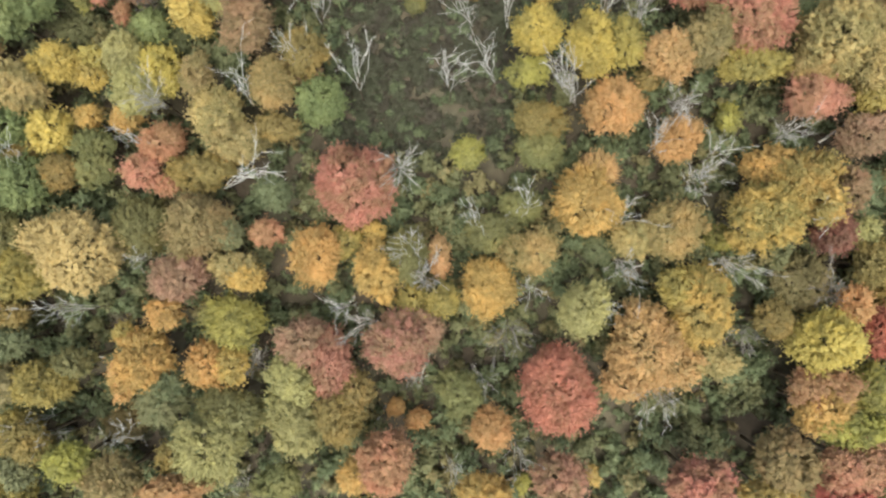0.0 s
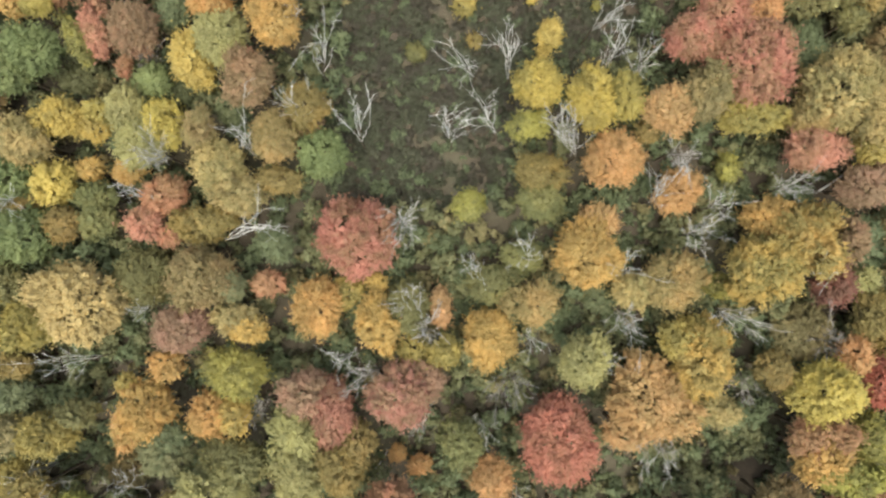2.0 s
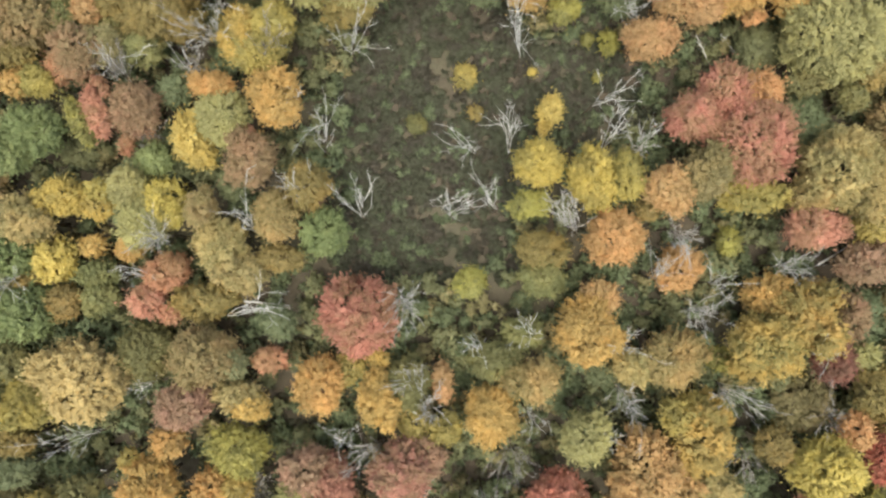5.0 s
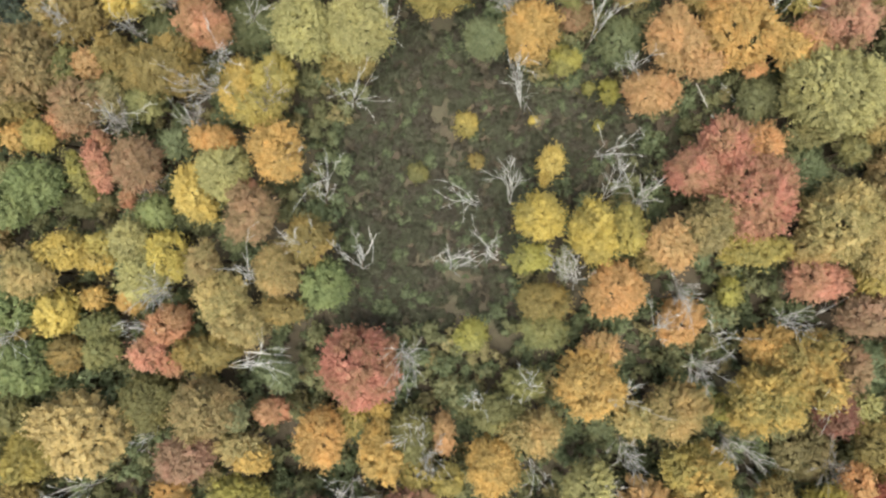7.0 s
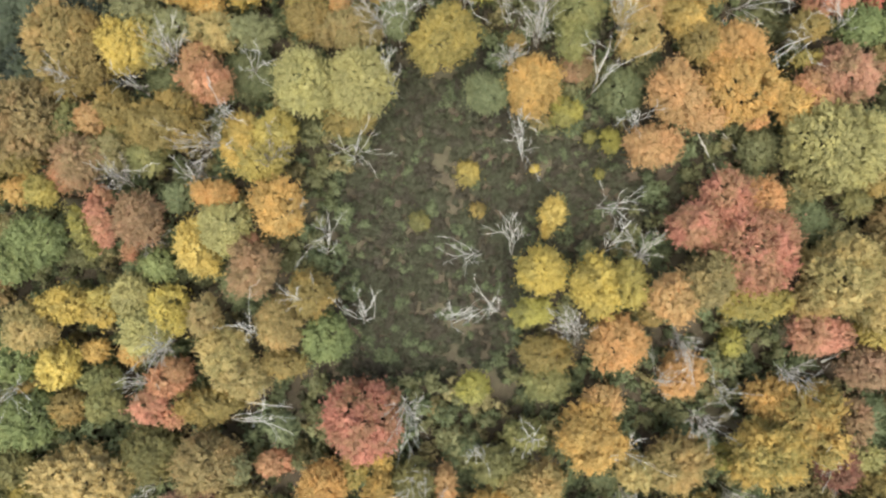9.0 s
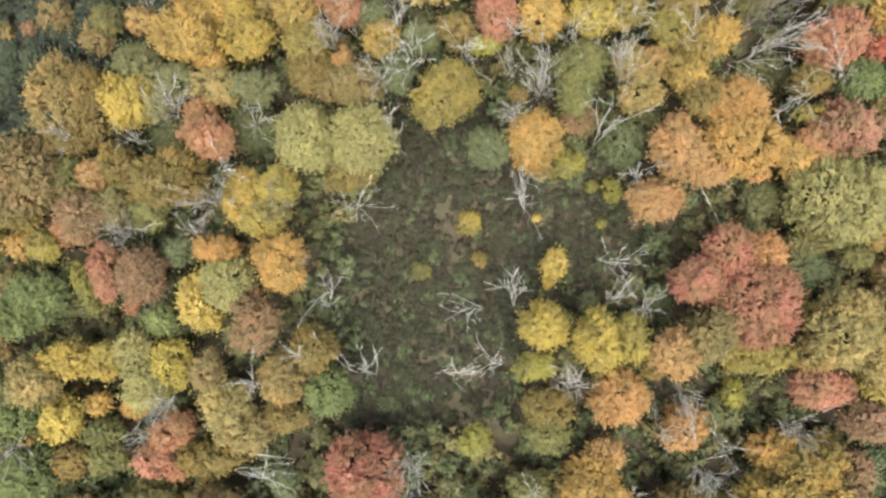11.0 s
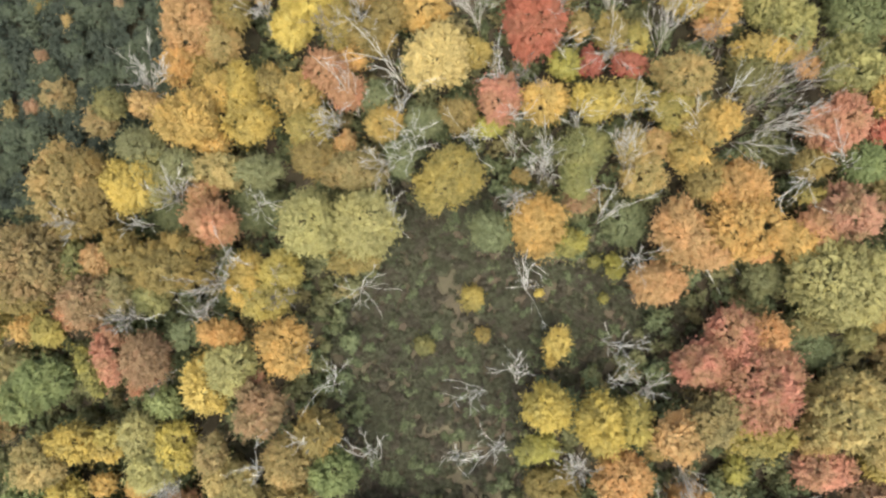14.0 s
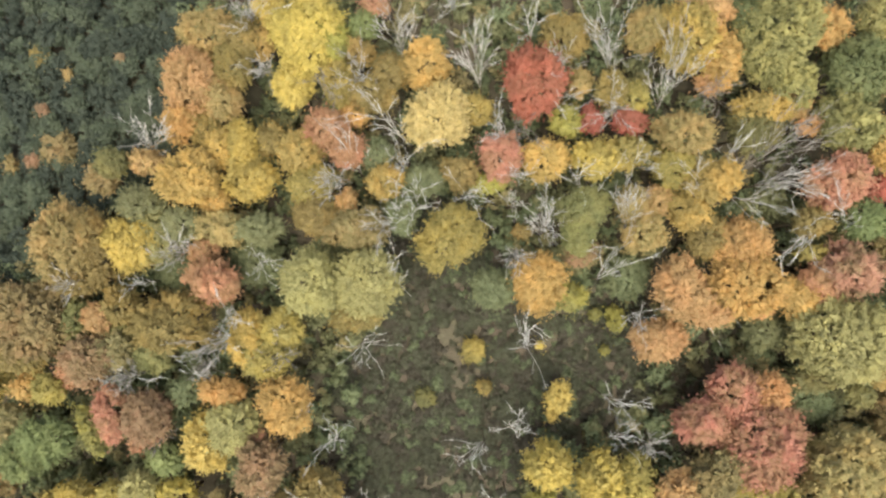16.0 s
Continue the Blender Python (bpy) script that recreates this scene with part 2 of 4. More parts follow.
# ---- ground ----
def ground_sheet():
    axis = np.concatenate([-np.geomspace(1800, 75, 12), np.linspace(-70, 90, 161), np.geomspace(95, 1800, 12)])
    gx, gy = np.meshgrid(axis, axis, indexing="ij")
    rng = np.random.default_rng(5)
    z = height(gx, gy) + rng.normal(0, 0.05, gx.shape)
    v = np.stack([gx, gy, z], -1).reshape(-1, 3)
    k = len(axis)
    i, j = np.meshgrid(np.arange(k - 1), np.arange(k - 1), indexing="ij")
    q = np.stack([i * k + j, (i + 1) * k + j, (i + 1) * k + j + 1, i * k + j + 1], -1).reshape(-1, 4)
    ob = new("ground", mesh_of("ground", v, q))
    ob.data.materials.append(FLOOR)
    ob.data.polygons.foreach_set("use_smooth", np.ones(len(q), bool))
    tagged(ob, "forest floor of leaf litter, moss and bare brown soil", "ground", kind="structure")


ground_sheet()

# ---- things ----
HUES = {"yellow": "yellow", "ybright": "bright lemon yellow", "ybig": "golden yellow", "yolive": "yellow-olive", "ygold": "golden yellow",
        "ylgreen": "yellow-green", "gold": "gold", "orgold": "orange-gold", "goldol": "olive-gold", "goldt": "tan-gold", "orange": "orange",
        "tanor": "tan-orange", "salmon": "salmon orange", "redsal": "salmon red", "red": "bright red", "redd": "deep red", "dred": "dark red",
        "redpink": "rose red", "pinkred": "dusky red", "pink": "dusky pink", "pinkbr": "pinkish brown", "brick": "brick brown", "russet": "russet brown",
        "cream": "cream yellow", "tanyel": "pale straw yellow", "tanolive": "tan-olive", "brownol": "brown-olive", "olive": "olive green",
        "oliveg": "dull olive green", "pale": "pale yellow-green", "lgreen": "light green", "green": "green", "ggreen": "grey-green", "dgreen": "dark green",
        "clump": "olive-yellow", "clumpg": "deep green"}
seeds = [100]
stands = []


def plumes(rng, rx, ry, rz, leaf=0.24, knob=False):
    """A crown of leafy shoots that grow outwards in lobes: leaf centres, outward ways, sizes, tones and the lobes' middles."""
    rm = (rx * ry) ** 0.5
    half = np.array([rx, ry, rz])
    nl = int(4 + rm * 1.4)
    i = np.arange(nl) + 0.5
    lz, la = 1 - 1.15 * i / nl, i * 2.39996 + rng.uniform(0, 6.28)
    lobe = unit(np.stack([np.cos(la) * np.sqrt(1 - lz * lz), np.sin(la) * np.sqrt(1 - lz * lz), lz], 1) + rng.normal(0, 0.22, (nl, 3)))
    far = rng.uniform(0.68, 1.16, nl)
    shade = rng.normal(0, 0.45, nl)
    k = max(14, int(8.6 * rm * (0.35 * rm + 0.65 * rz) / (0.8 if knob else 0.46)))
    i = np.arange(k) + 0.5
    pz, pa = 1 - 1.4 * i / k, i * 2.39996 + rng.uniform(0, 6.28)
    way = unit(np.stack([np.cos(pa) * np.sqrt(1 - pz * pz), np.sin(pa) * np.sqrt(1 - pz * pz), pz], 1) + rng.normal(0, 0.1, (k, 3)))
    own = np.argmax(way @ lobe.T + rng.normal(0, 0.03, (k, nl)), 1)
    way = unit(way * 0.9 + lobe[own] * 0.1)
    close = np.clip(np.sum(way * lobe[own], 1), 0, 1)
    tip = way * half * (far[own] * (0.84 + 0.16 * close ** 3) * rng.uniform(0.88, 1.1, k))[:, None]
    axis = unit(way * half + rm * (rng.normal(0, 0.22, (k, 3)) + (0, 0, 0.22)))
    reach = np.clip(0.36 * rm, 0.45, 1.0) * rng.uniform(0.7, 1.3, k)
    wide = np.clip(0.17 * rm, 0.22, 0.42) * rng.uniform(0.7, 1.35, k)
    if knob:
        reach, wide = rng.uniform(0.75, 1.0, k), rng.uniform(0.42, 0.62, k)
    n = np.maximum(12, (27 * (reach * wide / 0.4) * rng.uniform(0.8, 1.2, k) * (0.275 / leaf) ** 2 + 12).astype(int))
    who = np.repeat(np.arange(k), n)
    s = rng.uniform(0, 1, len(who)) ** 1.25
    round_ = unit(rng.normal(0, 1, (len(who), 3)))
    round_ = unit(round_ - axis[who] * np.sum(round_ * axis[who], 1, keepdims=True) + (0, 0, 0.25))
    girth = wide[who] * (np.sqrt(s * (2 - s)) if knob else (0.12 + s ** 0.7) * (1.05 - 0.35 * s)) * rng.uniform(0.55, 1.12, len(who))
    p = tip[who] - axis[who] * (reach[who] * s)[:, None] + round_ * girth[:, None]
    out = unit(round_ * (0.35 + 0.55 * s)[:, None] + axis[who] * 0.8)
    tone = shade[own][who] + rng.normal(0, 0.75, k)[who]
    m = int(7.0 * (rm / leaf) ** 2)
    f = unit(rng.normal(0, 1, (m, 3)) + (0, 0, 0.5))
    nearest = np.argmax(f @ lobe.T, 1)
    q = f * half * (far[nearest] * rng.uniform(0.74, 0.94, m))[:, None]
    stray = rng.integers(0, k, int(0.2 * len(p)))
    w = tip[stray] + axis[stray] * rng.uniform(-0.3, 0.42, (len(stray), 1)) + rng.normal(0, 0.24, (len(stray), 3))
    return (np.concatenate([p, q, w]), np.concatenate([out, f, axis[stray]]),
            np.concatenate([np.full(len(p), leaf), np.full(m, leaf * 2.2), np.full(len(stray), leaf * 0.85)]),
            np.concatenate([tone, shade[nearest], shade[own][stray]]), lobe * half * 0.62)


def tree(x, y, rx, ry, top, hue, turn=0.0):
    """A broadleaf tree: half widths of the crown, the height of its top above the datum, its autumn colour, and the crown's turn."""
    seeds[0] += 1
    rng = np.random.default_rng(seeds[0])
    foot = float(height(x, y))
    tall = max(top - foot, 0.9)
    rm = (rx * ry) ** 0.5
    rz = min(rm * 1.1, tall * 0.46)
    bush = tall < 2.9
    ob = new("shrub" if bush else "broadleaf_tree")
    ob.location = (x, y, foot)
    size = "low rounded" if bush else "broad" if rm > 3 else "slender" if rm < 1.7 else "rounded"
    tagged(ob, "%s %s in autumn leaf with a %s crown" % (HUES[hue], "shrub" if bush else "broadleaf tree", size), "shrub" if bush else "tree")
    stands.append((x, y, rm))
    mid = tall - rz * 0.95
    p, out, big, tone, lobes = plumes(rng, rx, ry, rz, 0.275 if rm > 1.2 else 0.21, hue in ("clump", "clumpg"))
    c, s = math.cos(radians(turn)), math.sin(radians(turn))
    spin = np.array([[c, s, 0], [-s, c, 0], [0, 0, 1]])
    p, out, lobes = p @ spin + (0, 0, mid), out @ spin, lobes @ spin + (0, 0, mid)
    keep = p[:, 2] > 0.05
    crown = part("crown", [sprays(rng, p[keep], out[keep], big[keep])], LEAVES[hue], ob)
    crown.data.attributes.new("tone", "FLOAT", "POINT").data.foreach_set("value", np.repeat(tone[keep], 3).astype(np.float32))
    lean = rng.normal(0, 0.15, 2)
    r0 = 0.05 + 0.014 * tall
    crotch = (lean[0] * 0.6, lean[1] * 0.6, max(mid - rz * 0.5, tall * 0.25))
    limbs = [tube(crooked(rng, (0, 0, -0.15), (lean[0], lean[1], mid + rz * 0.3), 7, 0.05), np.linspace(r0, r0 * 0.35, 7), 7)]
    for at in lobes:
        limbs.append(tube(crooked(rng, crotch, at, 4, 0.08), np.linspace(r0 * 0.45, 0.025, 4), 4))
    part("trunk", limbs, BARK, ob)
    return ob


def fork(rng, pieces, at, way, far, r, depth, kids, stray=0.3):
    """A limb that runs out from a point and splits into lesser ones."""
    knees = 3 if depth == 1 else 5
    path = crooked(rng, at, at + way * far, knees, 0.02 * far)
    pieces.append(tube(path, np.linspace(r, max(r * 0.5, 0.012), knees), 4 if depth > 1 else 3))
    if depth == 1:
        return
    for k in range(kids + (2 if depth == 2 else 0)):
        j = 4 if k == 0 else int(rng.integers(1, 4))
        turn = unit(unit(path[j] - path[j - 1]) + rng.normal(0, stray, 3))
        fork(rng, pieces, path[j], turn, far * rng.uniform(0.35, 0.62), max(r * (0.58 if k == 0 else 0.45), 0.014), depth - 1, kids, stray)


def dead_tree(x, y, dx, dy, crotch, top, reach, kind):
    """A bare standing dead tree: its foot, the lean of its head, the heights of crotch and tip over the ground, the half width of
    its head; kind w: few thick pale limbs, t: many fine twigs, g: grey and brushy."""
    seeds[0] += 1
    rng = np.random.default_rng(seeds[0])
    ob = new("dead_tree")
    ob.location = (x, y, float(height(x, y)))
    tagged(ob, {"w": "bare dead tree with bleached white crooked limbs", "t": "leafless pale tree with many fine twigs",
                "g": "leafless grey tree with a brushy crown"}[kind], "dead tree")
    wood = {"g": GREYWOOD, "t": TWIGWOOD, "w": DEAD}[kind]
    r0 = 0.036 + 0.0042 * top
    count, depth, kids = {"w": (6, 4, 2), "t": (8, 4, 3), "g": (8, 4, 3)}[kind]
    low = np.array([0, 0, crotch])
    head = np.array([dx, dy, top])
    stem = np.concatenate([crooked(rng, (0, 0, -0.15), low, 5, 0.04), crooked(rng, low, low + (head - low) * (0.4 if kind == "w" else 0.25), 5, 0.04)[1:]])
    part("trunk", [tube(stem, np.linspace(r0, r0 * 0.45, 9), 7)], BARK, ob)
    up = unit(head - low)
    side = unit(np.cross(up, (0.3, 1.0, 0.1)))
    over = np.cross(up, side)
    start = rng.uniform(0, 6.28)
    for i in range(count):
        at = stem[4 + min(4, int(5 * i / count))]
        ang = start + i * 2.39996 + rng.normal(0, 0.3)
        out = (side * math.cos(ang) + over * math.sin(ang)) * reach * rng.uniform(0.3, 0.95)
        end = low + (head - low) * rng.uniform(0.55, 1.0) + out
        if i == count - 1:
            end = head
        run = end - at
        pieces = []
        fork(rng, pieces, at, unit(run), float(np.linalg.norm(run)) * (0.72 if kind == "w" else 0.78), r0 * (0.48 if kind == "w" else 0.28), depth, kids, 0.3 if kind == "w" else 0.21)
        part("limb", pieces, wood, ob)
    return ob


def fallen_log(x0, y0, x1, y1, z0, z1, r):
    """A dead stem that lies or leans, from its butt to its tip."""
    seeds[0] += 1
    rng = np.random.default_rng(seeds[0])
    ob = new("fallen_log")
    ob.location = (x0, y0, float(height(x0, y0)) + z0)
    tip = np.array([x1 - x0, y1 - y0, float(height(x1, y1)) + z1 - ob.location.z])
    part("stem", [tube(crooked(rng, (0, 0, 0), tip, 9, 0.03), np.linspace(r, r * 0.4, 9), 7)], DEAD, ob)
    for i in range(3):
        at = tip * rng.uniform(0.45, 0.9)
        pieces = []
        fork(rng, pieces, at, unit(unit(tip) + rng.normal(0, 0.4, 3) + (0, 0, 0.2)), 0.7, r * 0.35, 2, 2)
        part("limb", pieces, DEAD, ob)
    return tagged(ob, "bleached dead stem fallen among the undergrowth", "log")


# broadleaf trees and shrubs: the stands round the clearing from south to north
tree(-31.1, -21.8, 3.02, 2.20, 8.5, "russet")
tree(-25.2, -22.6, 3.56, 1.64, 8.5, "tanor")
tree(-15.6, -22.1, 2.67, 2.11, 7.4, "lgreen")
tree(-8.5, -21.7, 1.93, 1.93, 7.4, "gold")
tree(4.0, -23.1, 2.78, 2.11, 8.5, "gold")
tree(8.3, -24.8, 1.23, 1.36, -1.6, "ylgreen")
tree(11.1, -22.0, 3.03, 2.76, 8.5, "pinkred")
tree(15.9, -23.8, 0.74, 1.35, -1.5, "gold")
tree(24.2, -21.9, 3.31, 2.76, 9.3, "redpink")
tree(30.9, -23.2, 2.76, 1.38, 7.4, "ygold")
tree(38.4, -23.1, 2.76, 1.38, 7.4, "redd")
tree(-40.7, -20.9, 2.21, 1.94, 7.4, "oliveg")
tree(-39.1, -18.2, 2.21, 1.93, 7.5, "goldol")
tree(-35.1, -20.1, 2.63, 2.52, 8.5, "ylgreen")
tree(-33.4, -18.3, 2.44, 1.83, -0.3, "russet")
tree(-26.3, -19.8, 1.57, 1.57, 6.0, "goldol")
tree(-21.4, -18.0, 3.76, 4.09, 9.4, "pale")
tree(-19.0, -15.5, 2.21, 1.93, 7.5, "olive")
tree(-13.9, -16.5, 2.30, 2.85, 8.6, "pale")
tree(-9.8, -15.7, 2.36, 3.02, 8.6, "goldol")
tree(-5.2, -19.9, 3.01, 3.28, 9.3, "salmon")
tree(-4.9, -16.5, 1.09, 1.21, -0.0, "orange")
tree(-2.6, -17.6, 1.46, 1.21, -0.2, "orange")
tree(4.5, -17.2, 2.44, 2.33, 7.5, "orange")
tree(32.3, -20.3, 2.76, 2.98, 8.5, "russet")
tree(35.7, -15.1, 3.01, 2.19, 8.6, "gold")
tree(38.1, -16.8, 3.29, 1.97, 8.6, "ylgreen")
tree(38.8, -20.3, 3.94, 2.46, 9.3, "redsal")
tree(-37.0, -12.5, 2.75, 2.20, 8.7, "yolive")
tree(-34.7, -10.7, 2.21, 1.38, 7.7, "olive")
tree(-30.1, -12.3, 1.38, 2.10, 7.7, "orange")
tree(-28.2, -10.8, 3.10, 2.88, 8.9, "orgold")
tree(-26.5, -14.8, 2.22, 2.49, 7.6, "oliveg")
tree(-26.3, -13.3, 2.11, 2.22, 7.6, "ggreen")
tree(-22.2, -11.2, 2.11, 2.22, 7.7, "orgold")
tree(-20.9, -14.7, 2.78, 1.67, 7.5, "olive")
tree(-19.7, -10.8, 1.66, 1.93, 7.7, "ygold")
tree(-14.2, -12.6, 2.31, 2.53, 8.8, "pale")
tree(-10.9, -10.5, 2.09, 3.30, 8.9, "pink")
tree(-8.5, -13.4, 2.00, 2.33, 7.6, "goldol")
tree(-4.4, -9.0, 3.39, 2.84, 9.7, "pinkred")
tree(1.4, -13.7, 2.04, 2.21, 7.6, "lgreen")
tree(10.8, -12.8, 3.76, 4.54, 9.6, "red")
tree(17.1, -12.8, 2.50, 1.66, 7.6, "tanor")
tree(19.9, -9.6, 4.63, 4.40, 9.0, "tanor")
tree(25.9, -10.4, 2.22, 1.94, 7.8, "tanyel")
tree(35.4, -13.0, 3.72, 1.92, 8.7, "salmon")
tree(40.6, -13.2, 1.91, 3.00, 7.6, "ylgreen")
tree(-40.7, -8.9, 2.21, 1.77, 7.8, "ggreen")
tree(-40.4, -6.1, 2.20, 1.37, 8.0, "goldol")
tree(-30.3, -7.8, 1.11, 1.11, 6.5, "ygold")
tree(-26.0, -6.1, 2.09, 1.43, 8.0, "orgold")
tree(-19.6, -6.7, 2.86, 2.64, 9.0, "ylgreen")
tree(-12.9, -8.3, 2.47, 2.47, 9.0, "pinkbr")
tree(-2.8, -5.1, 1.68, 1.68, 6.6, "yolive")
tree(-2.2, -7.9, 2.22, 2.22, 7.9, "pinkbr")
tree(0.1, -4.9, 1.65, 1.92, 8.0, "yolive")
tree(4.5, -3.3, 2.58, 3.13, 9.2, "gold")
tree(12.9, -5.7, 2.41, 3.07, 9.1, "pale")
tree(23.4, -3.6, 3.01, 2.47, 9.2, "yolive")
tree(24.1, -5.7, 2.85, 4.11, 9.9, "ygold")
tree(31.5, -6.9, 1.93, 2.10, 7.9, "goldol")
tree(35.5, -3.5, 2.79, 2.62, 4.4, "brownol")
tree(35.6, -8.5, 3.71, 3.11, 9.8, "ybright")
tree(38.8, -5.0, 1.65, 2.09, 8.0, "orange")
tree(41.2, -8.0, 1.38, 2.76, 7.9, "redd")
tree(-40.7, 1.6, 1.75, 1.92, 8.3, "olive")
tree(-39.0, -2.6, 2.74, 2.74, 9.2, "yolive")
tree(-34.9, -0.0, 4.19, 3.97, 10.3, "cream")
tree(-29.3, 1.9, 2.84, 3.12, 7.0, "olive")
tree(-25.0, -2.7, 2.85, 2.74, 9.2, "pinkbr")
tree(-22.3, 2.2, 3.38, 3.16, 10.2, "russet")
tree(-20.3, 1.5, 1.92, 1.64, 8.3, "oliveg")
tree(-19.4, -1.5, 2.48, 1.65, 8.2, "tanyel")
tree(-18.5, -2.7, 2.20, 1.65, 8.1, "ygold")
tree(-16.8, 1.5, 1.67, 1.67, 6.9, "salmon")
tree(-11.8, -0.6, 2.35, 3.06, 9.3, "orgold")
tree(-9.1, 0.8, 1.64, 1.75, 6.8, "yolive")
tree(-6.4, 1.8, 1.11, 1.22, 6.9, "ygold")
tree(-6.3, -2.1, 1.96, 3.06, 9.2, "gold")
tree(-3.3, -0.8, 1.91, 3.00, 8.2, "olive")
tree(-0.3, -0.8, 1.31, 2.19, 6.8, "tanor")
tree(4.7, 1.5, 2.65, 1.93, 8.3, "olive")
tree(8.4, -0.3, 2.85, 2.63, 9.3, "goldt")
tree(15.2, 0.1, 1.60, 1.72, 5.0, "ggreen")
tree(17.6, 1.0, 1.98, 1.98, 8.3, "tanyel")
tree(21.2, 1.6, 3.15, 2.99, 10.2, "goldt")
tree(27.3, 1.0, 1.62, 1.39, 4.0, "ylgreen")
tree(36.1, 1.5, 2.29, 2.72, 9.4, "dred")
tree(39.9, 1.6, 1.56, 1.56, 6.9, "pale")
tree(40.3, -1.3, 1.93, 2.48, 8.2, "goldol")
tree(-39.7, 5.9, 2.74, 2.85, 9.4, "green")
tree(-35.8, 7.0, 1.98, 1.98, 8.3, "goldol")
tree(-32.3, 7.4, 1.98, 1.87, 8.3, "lgreen")
tree(-28.1, 7.6, 1.97, 1.75, 8.3, "redsal")
tree(-26.0, 6.1, 1.55, 1.11, 6.9, "salmon")
tree(-22.6, 7.3, 3.04, 1.77, 8.3, "goldol")
tree(-20.9, 8.3, 1.95, 1.11, 6.9, "gold")
tree(-15.7, 5.3, 1.86, 1.86, 8.3, "ggreen")
tree(-8.0, 5.8, 3.67, 3.73, 10.2, "redpink")
tree(2.4, 9.0, 1.86, 1.75, 8.3, "ylgreen")
tree(7.5, 4.1, 2.35, 1.96, 7.0, "lgreen")
tree(13.4, 4.5, 3.37, 2.99, 10.2, "gold")
tree(14.5, 7.4, 2.19, 1.64, 8.3, "tanor")
tree(29.0, 3.1, 3.56, 3.35, 11.0, "ybig")
tree(30.8, 7.6, 2.99, 1.90, 8.3, "orgold")
tree(33.3, 5.3, 3.55, 3.55, 11.3, "ybig")
tree(38.1, 5.7, 1.37, 2.19, 8.3, "brick")
tree(41.2, 5.1, 2.28, 2.57, 6.0, "dgreen")
tree(-40.9, 11.8, 2.20, 2.20, 8.5, "green")
tree(-39.9, 9.4, 2.23, 1.11, 6.9, "goldol")
tree(-38.7, 14.6, 2.80, 2.58, 10.5, "tanyel")
tree(-36.5, 11.1, 2.09, 2.20, 8.3, "ybright")
tree(-33.4, 12.4, 1.32, 1.32, 7.3, "gold")
tree(-32.6, 9.7, 2.08, 1.64, 8.3, "lgreen")
tree(-29.8, 12.3, 1.66, 1.44, 7.3, "orgold")
tree(-27.7, 14.5, 2.57, 2.41, 10.5, "pale")
tree(-26.1, 10.1, 2.09, 2.31, 8.3, "salmon")
tree(-22.8, 12.5, 1.10, 1.54, 7.4, "cream")
tree(-20.7, 12.1, 2.61, 2.83, 9.7, "tanyel")
tree(-18.9, 9.8, 2.72, 2.18, 9.4, "tanyel")
tree(-15.5, 11.3, 2.46, 1.37, 8.4, "goldol")
tree(-11.2, 13.6, 2.47, 2.26, 9.1, "green")
tree(8.9, 12.1, 2.53, 2.20, 8.6, "goldol")
tree(9.0, 9.1, 2.48, 2.10, 8.3, "lgreen")
tree(16.0, 13.2, 2.82, 2.71, 10.1, "orange")
tree(21.6, 9.9, 2.50, 2.39, 9.4, "orange")
tree(27.8, 12.6, 1.14, 1.48, 5.0, "ylgreen")
tree(34.2, 13.9, 2.96, 2.26, 10.3, "redsal")
tree(39.2, 10.5, 3.28, 2.30, 9.4, "pinkbr")
tree(39.9, 14.2, 1.90, 2.17, 9.2, "yolive")
tree(-39.7, 21.0, 2.13, 2.03, 10.4, "green")
tree(-35.3, 17.1, 2.36, 2.04, 10.1, "yellow")
tree(-33.0, 16.3, 1.87, 1.50, 8.5, "yellow")
tree(-32.0, 17.7, 1.62, 1.19, 8.9, "yolive")
tree(-29.2, 17.8, 1.81, 2.24, 10.3, "pale")
tree(-27.0, 20.6, 1.90, 1.52, 9.0, "green")
tree(-26.3, 20.4, 2.56, 1.71, 6.0, "ggreen")
tree(-26.0, 16.1, 1.94, 2.59, 9.8, "ybright", 12)
tree(-22.4, 15.8, 1.83, 2.26, 9.7, "russet")
tree(-20.4, 18.7, 1.81, 1.81, 6.0, "ggreen")
tree(-17.7, 20.4, 2.44, 2.97, 11.5, "brick")
tree(-15.8, 15.2, 2.14, 2.89, 10.6, "goldt")
tree(-13.2, 16.8, 1.58, 1.41, 6.0, "pinkbr")
tree(-12.5, 18.1, 2.41, 2.25, 10.4, "goldol")
tree(7.7, 16.2, 1.93, 1.60, 9.9, "ylgreen")
tree(8.8, 19.8, 2.36, 2.25, 10.4, "yellow")
tree(13.3, 18.2, 2.76, 2.97, 11.5, "yellow")
tree(16.6, 18.8, 1.70, 2.34, 10.4, "yolive")
tree(19.2, 15.8, 1.36, 1.36, 8.3, "goldol")
tree(20.5, 17.6, 2.22, 2.64, 11.4, "tanor")
tree(23.7, 18.8, 2.76, 3.08, 11.5, "tanolive")
tree(28.4, 16.9, 3.23, 1.72, 10.1, "yolive")
tree(33.8, 17.2, 2.15, 2.58, 10.1, "goldt")
tree(36.6, 19.4, 4.11, 4.86, 12.0, "tanyel")
tree(39.0, 17.6, 1.91, 3.71, 11.4, "tanyel")
tree(-37.6, 22.9, 2.91, 2.38, 11.5, "green")
tree(-35.9, 21.8, 2.61, 1.45, 4.0, "oliveg")
tree(-33.3, 23.8, 1.17, 2.98, 10.4, "ylgreen", 25)
tree(-31.8, 24.9, 1.39, 3.10, 10.4, "redsal", 12)
tree(-30.0, 22.1, 0.77, 1.37, 7.5, "salmon")
